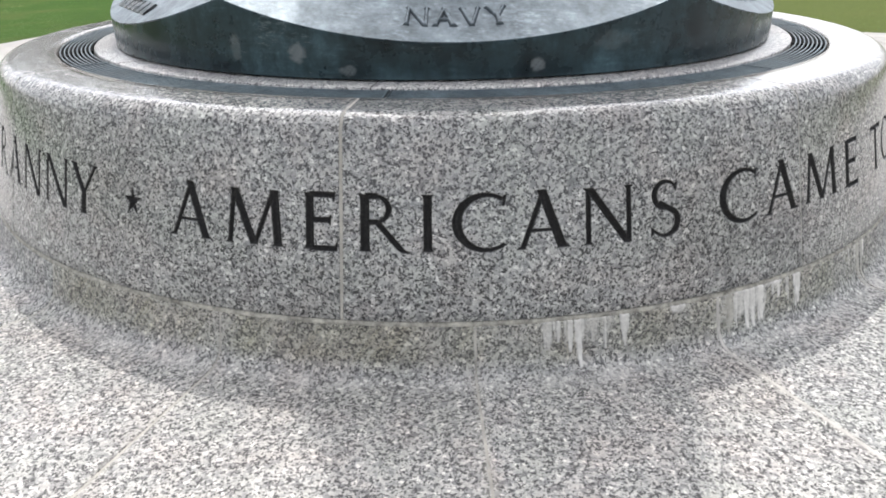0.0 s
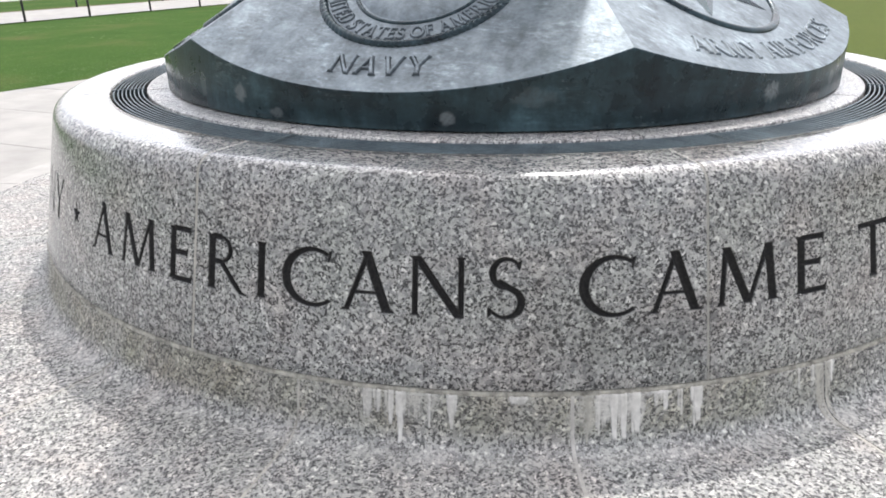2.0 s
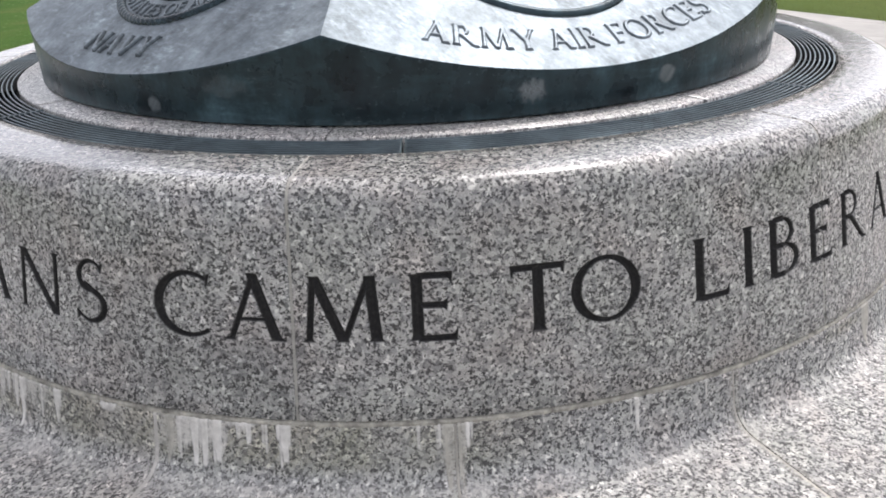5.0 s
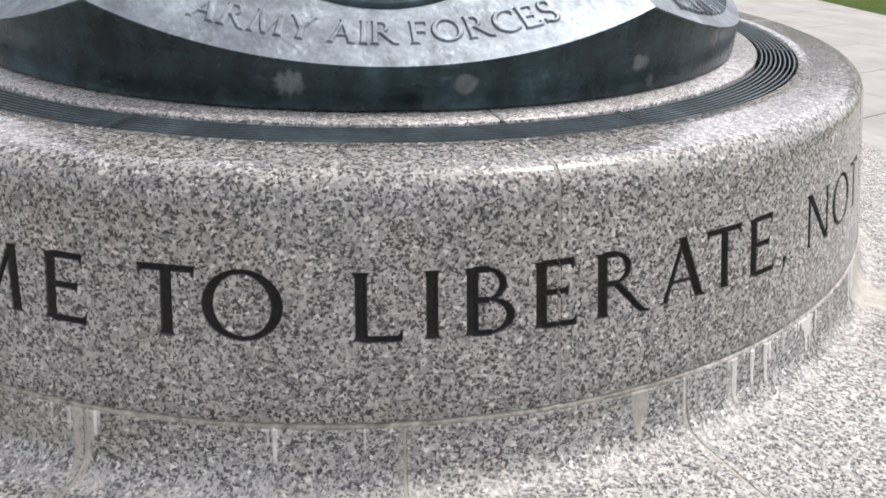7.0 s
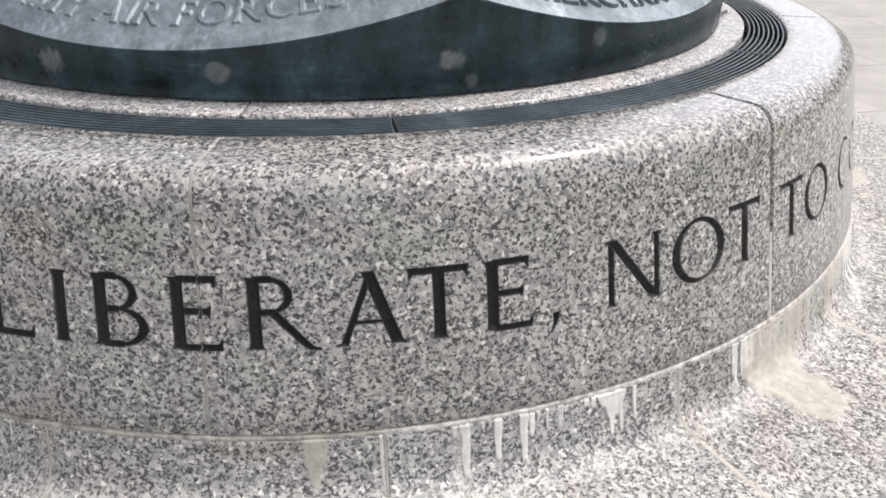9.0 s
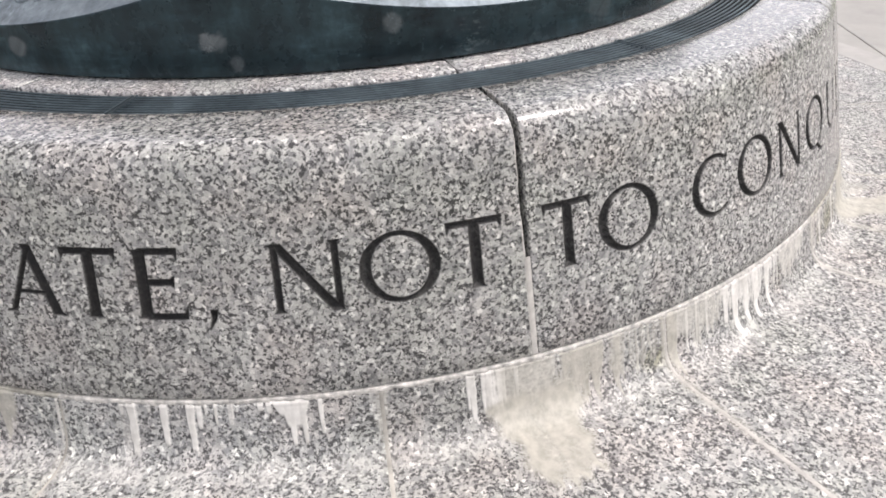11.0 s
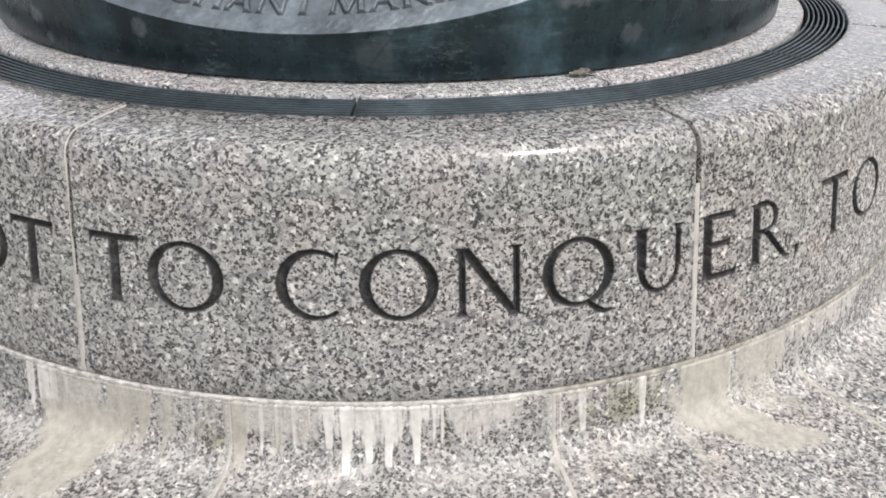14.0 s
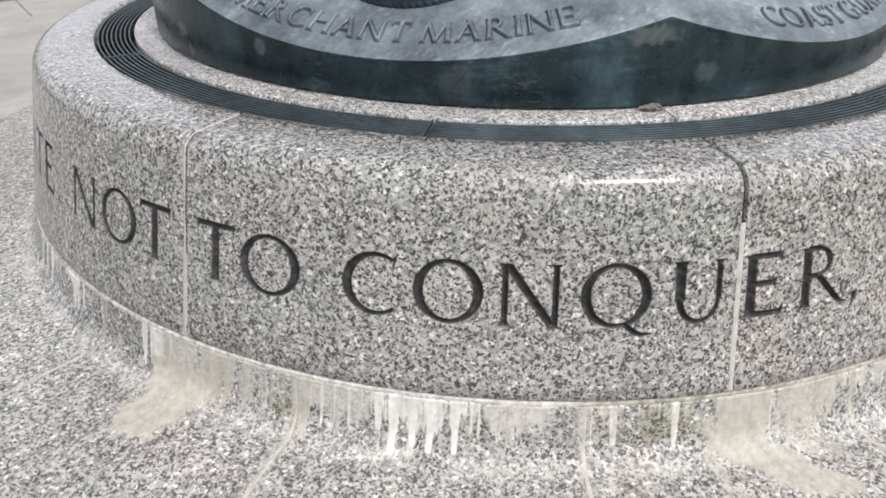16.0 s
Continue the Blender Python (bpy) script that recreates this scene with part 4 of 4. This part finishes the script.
# ---- raised lettering and seals on the sloping plates ----
def on_plate(k, u, w, lift=0.0):
    """A point u metres along and w metres up the slope of plate k, lifted off it."""
    c = radians(SEAL_A + 60 * k)
    q = math.sqrt(1 + RISE * RISE)
    x = BR - w / q + lift * RISE / q
    z = EDGE_Z + RISE * w / q + lift / q
    return np.stack([x * np.cos(c) - u * np.sin(c), x * np.sin(c) + u * np.cos(c), z + 0 * u], -1)


WIDTH = {"A": .98, "M": 1.19, "N": 1.06, "E": .72, "F": .68, "L": .72, "I": .26, "T": .87, "Y": 1.0, "U": 1.0, "O": 1.14, "C": .97, "G": 1.0, "R": .95, "S": .68, "V": .98, "H": 1.0, "D": .98, " ": .18}


def lettering(k, text, cu, cw, radius, cap, half, parent, res=0.0012, high=0.007, name="lettering", edge=0.8):
    """Raised capitals along an arc below the seal: arc centre (cu, cw), base line radius, half length in metres."""
    gap = 0.14
    total = sum(WIDTH[c] for c in text) + gap * (len(text) - 1)
    su = 2 * half / (total * cap)          # letters are set wider or tighter to fill the arc
    nx, ny = int(2 * (half + 0.01) / res), int((cap * 1.3) / res)
    S, Y = np.meshgrid(np.linspace(-half - 0.01, half + 0.01, nx), np.linspace(-0.15 * cap, 1.15 * cap, ny))
    D = np.full(S.shape, -1.0)
    x = -half
    for ch in text:
        w = WIDTH[ch] * cap * su
        if ch != " ":
            sel = (S[0] > x - 0.01) & (S[0] < x + w + 0.01)
            D[:, sel] = np.maximum(D[:, sel], glyph(ch, (S[:, sel] - x) / (cap * su), Y[:, sel] / cap)[1] * cap)
        x += w + gap * cap * su
    up = np.where(D > -0.0035, 0.0004 + np.clip((D + 0.0008) * 4.0, 0, high), -0.004)
    # shading at the letters' sides, painted as a dark outline
    dark = np.clip(1.25 - np.abs(D + 0.0012) / 0.0020, 0, 1) * edge
    a = S / radius
    rr = radius - Y
    V = on_plate(k, cu + rr * np.sin(a), cw - rr * np.cos(a), up)
    return grid_mesh(name, V, BRONZE_PLATE, parent, "raised bronze lettering", attr=dark)


def hoop(k, cu, cw, radius, tube, parent, name, rope=0, mat=BRONZE_BAND):
    """A raised ring round a seal, twisted like rope where rope is the number of strands seen round it."""
    n, m = 240 if not rope else 720, 10
    a = np.linspace(0, 2 * math.pi, n)
    b = np.linspace(0, 2 * math.pi, m + 1)
    A, B = np.meshgrid(a, b)
    t = tube * (1 + (0.22 * np.abs(np.sin(A * rope / 2 + B)) if rope else 0))
    r = radius + t * np.cos(B)
    return grid_mesh(name, on_plate(k, cu + r * np.cos(A), cw + r * np.sin(A), t * np.sin(B) * 0.8), mat, parent)


def seal_star(k, cu, cw, size, parent):
    bm = bmesh.new()
    tips = []
    for i in range(10):
        r = size if i % 2 == 0 else size * 0.40
        a = math.pi / 2 + i * math.pi / 5
        tips.append(bm.verts.new(on_plate(k, np.array(cu + r * math.cos(a)), np.array(cw + r * math.sin(a)), 0.001)))
    top = bm.verts.new(on_plate(k, np.array(cu), np.array(cw), 0.022))
    for i in range(10):
        bm.faces.new((tips[i], tips[(i + 1) % 10], top))
    return part("star", bm, BRONZE_BAND, parent, "dark raised five-pointed star")


def disc(k, cu, cw, radius, lift, mat, parent, name):
    a, r = np.meshgrid(np.linspace(0, 2 * math.pi, 120), np.linspace(0.0, 1.0, 14))
    rr = radius * r
    hump = lift * (1 - r ** 6)
    bumps = 0.004 * (vnoise(rr * np.cos(a) * 60 + 3 * k, 5) * vnoise(rr * np.sin(a) * 60, 8))
    return grid_mesh(name, on_plate(k, cu + rr * np.cos(a), cw + rr * np.sin(a), hump + bumps * (r < 0.95)), mat, parent)


plates = [o for o in pedestal.children if o.name.startswith("seal_plate")]
lettering(0, "NAVY", 0.0, 1.06, 1.0, 0.066, 0.134, plates[0])
hoop(0, 0.0, 0.452, 0.272, 0.011, plates[0], "rope_border", 96)
hoop(0, 0.01, 0.452, 0.186, 0.006, plates[0], "inner_border")
lettering(0, "UNITED STATES OF AMERICA", 0.0, 0.452, 0.252, 0.042, 0.36, plates[0], high=0.004, name="seal_lettering")
disc(0, 0.01, 0.452, 0.175, 0.012, BRONZE_PLATE, plates[0], "seal_relief")
lettering(1, "ARMY AIR FORCES", -0.006, 1.02, 0.957, 0.064, 0.398, plates[1], high=0.004, edge=0.3)
hoop(1, 0.0, 0.472, 0.292, 0.012, plates[1], "seal_border")
seal_star(1, 0.0, 0.472, 0.262, plates[1])
lettering(2, "MERCHANT MARINE", -0.005, 1.063, 1.012, 0.059, 0.440, plates[2], high=0.008, edge=0.6)
hoop(2, 0.0, 0.398, 0.232, 0.011, plates[2], "rope_border", 84)
disc(2, 0.0, 0.398, 0.22, 0.012, BRONZE_BAND, plates[2], "seal_relief")
lettering(3, "COAST GUARD", 0.0, 1.05, 1.0, 0.060, 0.325, plates[3])
hoop(3, 0.0, 0.43, 0.26, 0.011, plates[3], "rope_border", 90)
for k in (4, 5):
    hoop(k, 0.0, 0.43, 0.26, 0.012, plates[k], "rope_border", 90)
    disc(k, 0.0, 0.43, 0.24, 0.014, BRONZE_PLATE, plates[k], "seal_relief")
# writing too worn to read: plain raised bars
for i in range(6):
    u = -0.17 + 0.068 * i
    V = on_plate(5, np.linspace(u - 0.026, u + 0.026, 2)[None, :] * np.ones((4, 1)), np.array([0.055, 0.060, 0.105, 0.110])[:, None] * np.ones((1, 2)), np.array([-0.002, 0.006, 0.006, -0.002])[:, None] * np.ones((1, 2)))
    grid_mesh("relief_bar", V, BRONZE_BAND, plates[5])


# ---- ground ----
def slab(name, x0, x1, y0, y1, z, mat, cuts=1):
    bm = bmesh.new()
    bmesh.ops.create_grid(bm, x_segments=cuts, y_segments=cuts, size=0.5)
    bmesh.ops.transform(bm, matrix=Matrix.Translation(((x0 + x1) / 2, (y0 + y1) / 2, z)) @ Matrix.Diagonal((x1 - x0, y1 - y0, 1, 1)), verts=bm.verts)
    return part(name, bm, mat)


def flat(name, corners, z, mat):
    bm = bmesh.new()
    bm.faces.new([bm.verts.new((x, y, z)) for x, y in corners])
    return part(name, bm, mat)


# the paving's two lawn edges are straight: x = WEST + 0.16 y and y = NORTH - 0.40 x
WEST, NORTH = -4.85, 5.55
CY = (NORTH - 0.40 * WEST) / (1 + 0.40 * 0.16)
CORNER = (WEST + 0.16 * CY, CY)
SOUTH, EAST = -4.5, 16.0
EDGE = [(WEST + 0.16 * SOUTH, SOUTH), (EAST, SOUTH), (EAST, NORTH - 0.40 * EAST), CORNER]
tagged(slab("ground", -300, 300, -300, 300, -0.05, GRASS, 40), "mown green lawn reaching to the distance", "lawn", kind="structure")
tagged(slab("path", -15.2, -12.05, -60, 60, -0.03, PALE_PAVE, 8), "pale footpath beyond the lawn", "path", kind="structure")
tagged(slab("far_path", -26.0, -20.6, -60, 60, -0.03, PALE_PAVE, 8), "second pale footpath farther off across the grass", "path", kind="structure")
tagged(slab("path_edge", -15.6, -15.2, -60, 60, -0.036, SOIL, 8), "worn brown soil along the footpath", "soil", kind="structure")
# flat dark strip that paints the step's shadow along the west lawn edge
tagged(flat("lawn_trench", [(WEST + 0.16 * SOUTH - 0.17, SOUTH), (WEST + 0.16 * SOUTH, SOUTH), CORNER, (CORNER[0] - 0.17, CY + 0.05)], -0.04, LAWN_EDGE_SHADE), "dark strip painted as the shadow of the step between lawn and paving", "lawn edge", kind="structure")
tagged(slab("flower_bed", -5.6, 40, -9.0, SOUTH, -0.03, SOIL, 30), "brown bare planting bed beside the paving", "planting bed", kind="structure")
tagged(flat("soil_edge", [CORNER, (EAST, NORTH - 0.40 * EAST), (EAST, NORTH - 0.40 * EAST + 0.14), (CORNER[0], CY + 0.10)], -0.034, SOIL), "thin brown soil edge where lawn meets paving", "soil", kind="structure")
pavement = tagged(flat("pavement", EDGE, -0.016, SEALANT_GREY), "pale stone paving round the monument", "paving", kind="structure")


def clip(poly, a, b, c):
    """The part of a polygon where a x + b y <= c."""
    res = []
    for p, q in zip(poly, poly[1:] + poly[:1]):
        dp, dq = a * p[0] + b * p[1] - c, a * q[0] + b * q[1] - c
        if dp <= 0:
            res.append(p)
        if dp * dq < 0:
            t = dp / (dp - dq)
            res.append((p[0] + t * (q[0] - p[0]), p[1] + t * (q[1] - p[1])))
    return res


def paver(poly):
    """One paving slab with eased edges; the round border overlaps those beside it."""
    bm = bmesh.new()
    cx, cy = sum(p[0] for p in poly) / len(poly), sum(p[1] for p in poly) / len(poly)
    def ring(d, z):
        out = []
        for x, y in poly:
            r = math.hypot(x - cx, y - cy)
            k = max(0.2, 1 - d * 1.4 / r)
            out.append(bm.verts.new((cx + (x - cx) * k, cy + (y - cy) * k, z)))
        return out
    lo, mid, hi = ring(0.003, -0.014), ring(0.003, -0.006), ring(0.007, -0.004)
    for a, b in ((lo, mid), (mid, hi)):
        for i in range(len(poly)):
            j = (i + 1) % len(poly)
            bm.faces.new((a[i], a[j], b[j], b[i]))
    bm.faces.new(hi)
    return bm


# pale border stones round the granite ring
BORDER_W = 0.15
for k in range(24):
    bm = lathe(bmesh.new(), [(RING_R + 0.004, -0.012), (RING_R + BORDER_W, -0.012), (RING_R + BORDER_W, -0.005), (RING_R + BORDER_W - 0.003, -0.002), (RING_R + 0.007, -0.002), (RING_R + 0.004, -0.005)], 15 * k + 0.07, 15 * k + 14.93, 8)
    part("border_stone", bm, BORDER, pavement)

PX, PY = 1.2, 0.75
for iy in range(-7, 11):
    for ix in range(-6, 14):
        x0 = ix * PX + (0.6 if iy % 2 else 0.0) - 0.1
        y0 = iy * PY - 0.03
        poly = [(x0, y0), (x0 + PX, y0), (x0 + PX, y0 + PY), (x0, y0 + PY)]
        for a, b, c in ((-1, 0.16, -WEST), (0.40, 1, NORTH), (0, -1, -SOUTH), (1, 0, EAST)):
            poly = clip(poly, a, b, c)
        if len(poly) < 3 or max(math.hypot(*p) for p in poly) < RING_R + BORDER_W:
            continue
        area = abs(sum(p[0] * q[1] - p[1] * q[0] for p, q in zip(poly, poly[1:] + poly[:1]))) / 2
        if area > 0.01:
            part("paver", paver(poly), PALE_PAVE, pavement)

# ---- grass blades along the lawn's near edges ----
rng = np.random.default_rng(3)
n = 36000
side = rng.random(n) < 0.5
u, v = rng.random(n), np.minimum(0.16 * rng.exponential(size=n), 1.2)
y = np.where(side, -2.0 + (CY + 2.0) * u, 0)
x = np.where(side, WEST + 0.16 * y - 0.16 - 5.0 * v, CORNER[0] + 10.5 * u)
y = np.where(side, y, NORTH - 0.40 * x + 0.10 + 4.5 * v)
a, h, w = rng.random(n) * 6.283, 0.003 + 0.004 * rng.random(n), 0.0025 + 0.0025 * rng.random(n)
base = np.stack([x, y, np.full(n, -0.05)], -1)
side_v = np.stack([np.cos(a) * w, np.sin(a) * w, np.zeros(n)], -1)
tip = base + np.stack([np.sin(a) * h * 2.0, np.cos(a) * h * 2.0, h], -1)
me = bpy.data.meshes.new("grass")
me.from_pydata(np.stack([base - side_v, base + side_v, tip], 1).reshape(-1, 3).tolist(), [], np.arange(3 * n).reshape(-1, 3).tolist())
me.materials.append(BLADE)
tagged(new("grass", me), "short green grass blades at the lawn's edge", "grass", kind="stuff")


# ---- trees across the lawn, mirrored darkly in the polished stone ----
def tree(seed):
    r = random.Random(seed)
    ob = tagged(new("tree"), "leafy dark green tree standing on the lawn", "tree", "trees across the lawn")
    bm = bmesh.new()
    bmesh.ops.create_cone(bm, cap_ends=True, segments=14, radius1=0.34, radius2=0.20, depth=3.2, matrix=Matrix.Translation((0, 0, 1.6)))
    tips = []
    for i in range(14):
        a, up = i * 2.4 + r.uniform(-0.3, 0.3), r.uniform(0.35, 1.15)
        ln = r.uniform(2.4, 4.6)
        d = Vector((math.cos(a) * math.cos(up), math.sin(a) * math.cos(up), math.sin(up)))
        foot_ = Vector((0, 0, r.uniform(2.2, 3.1)))
        bmesh.ops.create_cone(bm, cap_ends=True, segments=8, radius1=0.11, radius2=0.03, depth=ln, matrix=Matrix.Translation(foot_ + d * ln / 2) @ d.to_track_quat("Z", "Y").to_matrix().to_4x4())
        tips += [foot_ + d * ln * f for f in (0.45, 0.65, 0.82, 1.0)]
    part("trunk", bm, BARK, ob)
    g = np.random.default_rng(seed)
    m = 260
    c = np.repeat(np.array(tips), m, 0)
    p = c + g.normal(size=c.shape) * np.array([0.68, 0.68, 0.55])
    q1, q2 = g.normal(size=p.shape), g.normal(size=p.shape)
    q1 /= np.linalg.norm(q1, axis=1)[:, None]
    q2 -= q1 * (q1 * q2).sum(1)[:, None]
    q2 /= np.linalg.norm(q2, axis=1)[:, None]
    s = g.uniform(0.08, 0.16, (len(p), 1))
    quad = np.stack([p - q1 * s, p + q2 * s * 0.5, p + q1 * s, p - q2 * s * 0.5], 1).reshape(-1, 3)
    me = bpy.data.meshes.new("crown")
    me.from_pydata(quad.tolist(), [], np.arange(len(quad)).reshape(-1, 4).tolist())
    me.materials.append(LEAF)
    crown = new("crown", me)
    crown.parent = ob
    return ob


first_tree = tree(5)
first_tree.matrix_world = pose(*polar(33.0, 107.0, -0.05))
for az, dist, turn in ((110.6, 28.5, 20.0), (117.2, 29.0, 115.0), (103.5, 30.0, 200.0), (114.0, 31.0, 70.0), (120.5, 34.0, 160.0), (127.0, 32.0, 250.0)):
    copy_thing(first_tree, pose(*polar(dist, az, -0.05), 0, 0, turn))

# ---- thin posts along the far path ----
bm = bmesh.new()
bmesh.ops.create_cone(bm, cap_ends=True, segments=12, radius1=0.024, radius2=0.020, depth=1.1, matrix=Matrix.Translation((0, 0, 0.55)))
bmesh.ops.create_icosphere(bm, subdivisions=1, radius=0.026, matrix=Matrix.Translation((0, 0, 1.11)))
post = tagged(part("barrier_post", bm, BLACK), "thin black barrier post at the lawn's edge", "post", "posts along the path")
post.matrix_world = pose(-12.12, 7.25, -0.04)
for x, y in ((-12.1, 8.75), (-12.1, 10.45), (-12.1, 12.1), (-15.3, 8.2), (-15.3, 11.2), (-15.3, 14.2)):
    copy_thing(post, pose(x, y, -0.04))


# ---- a curled dry leaf lying against the bronze ----
def dry_leaf():
    u, v = np.meshgrid(np.linspace(-1, 1, 25), np.linspace(-1, 1, 11))
    half = 0.012 * (1 - np.abs(u) ** 2.2) + 0.0008
    x = 0.031 * u
    y = half * v
    z = 0.0035 + 0.007 * v ** 2 * (1 - u * u) + 0.004 * np.sin(2.2 * u + 0.6) ** 2 + 0.0012 * np.sin(14 * u) * v
    ob = grid_mesh("fallen_leaf", np.stack([x, y, z], -1), DRY_LEAF)
    ob.modifiers.new("thickness", "SOLIDIFY").thickness = 0.0008
    return tagged(ob, "small curled dry grey-brown leaf on the granite", "leaf")


dry_leaf().matrix_world = pose(*polar(1.212, 64.0, TOP), 0, 0, 152)
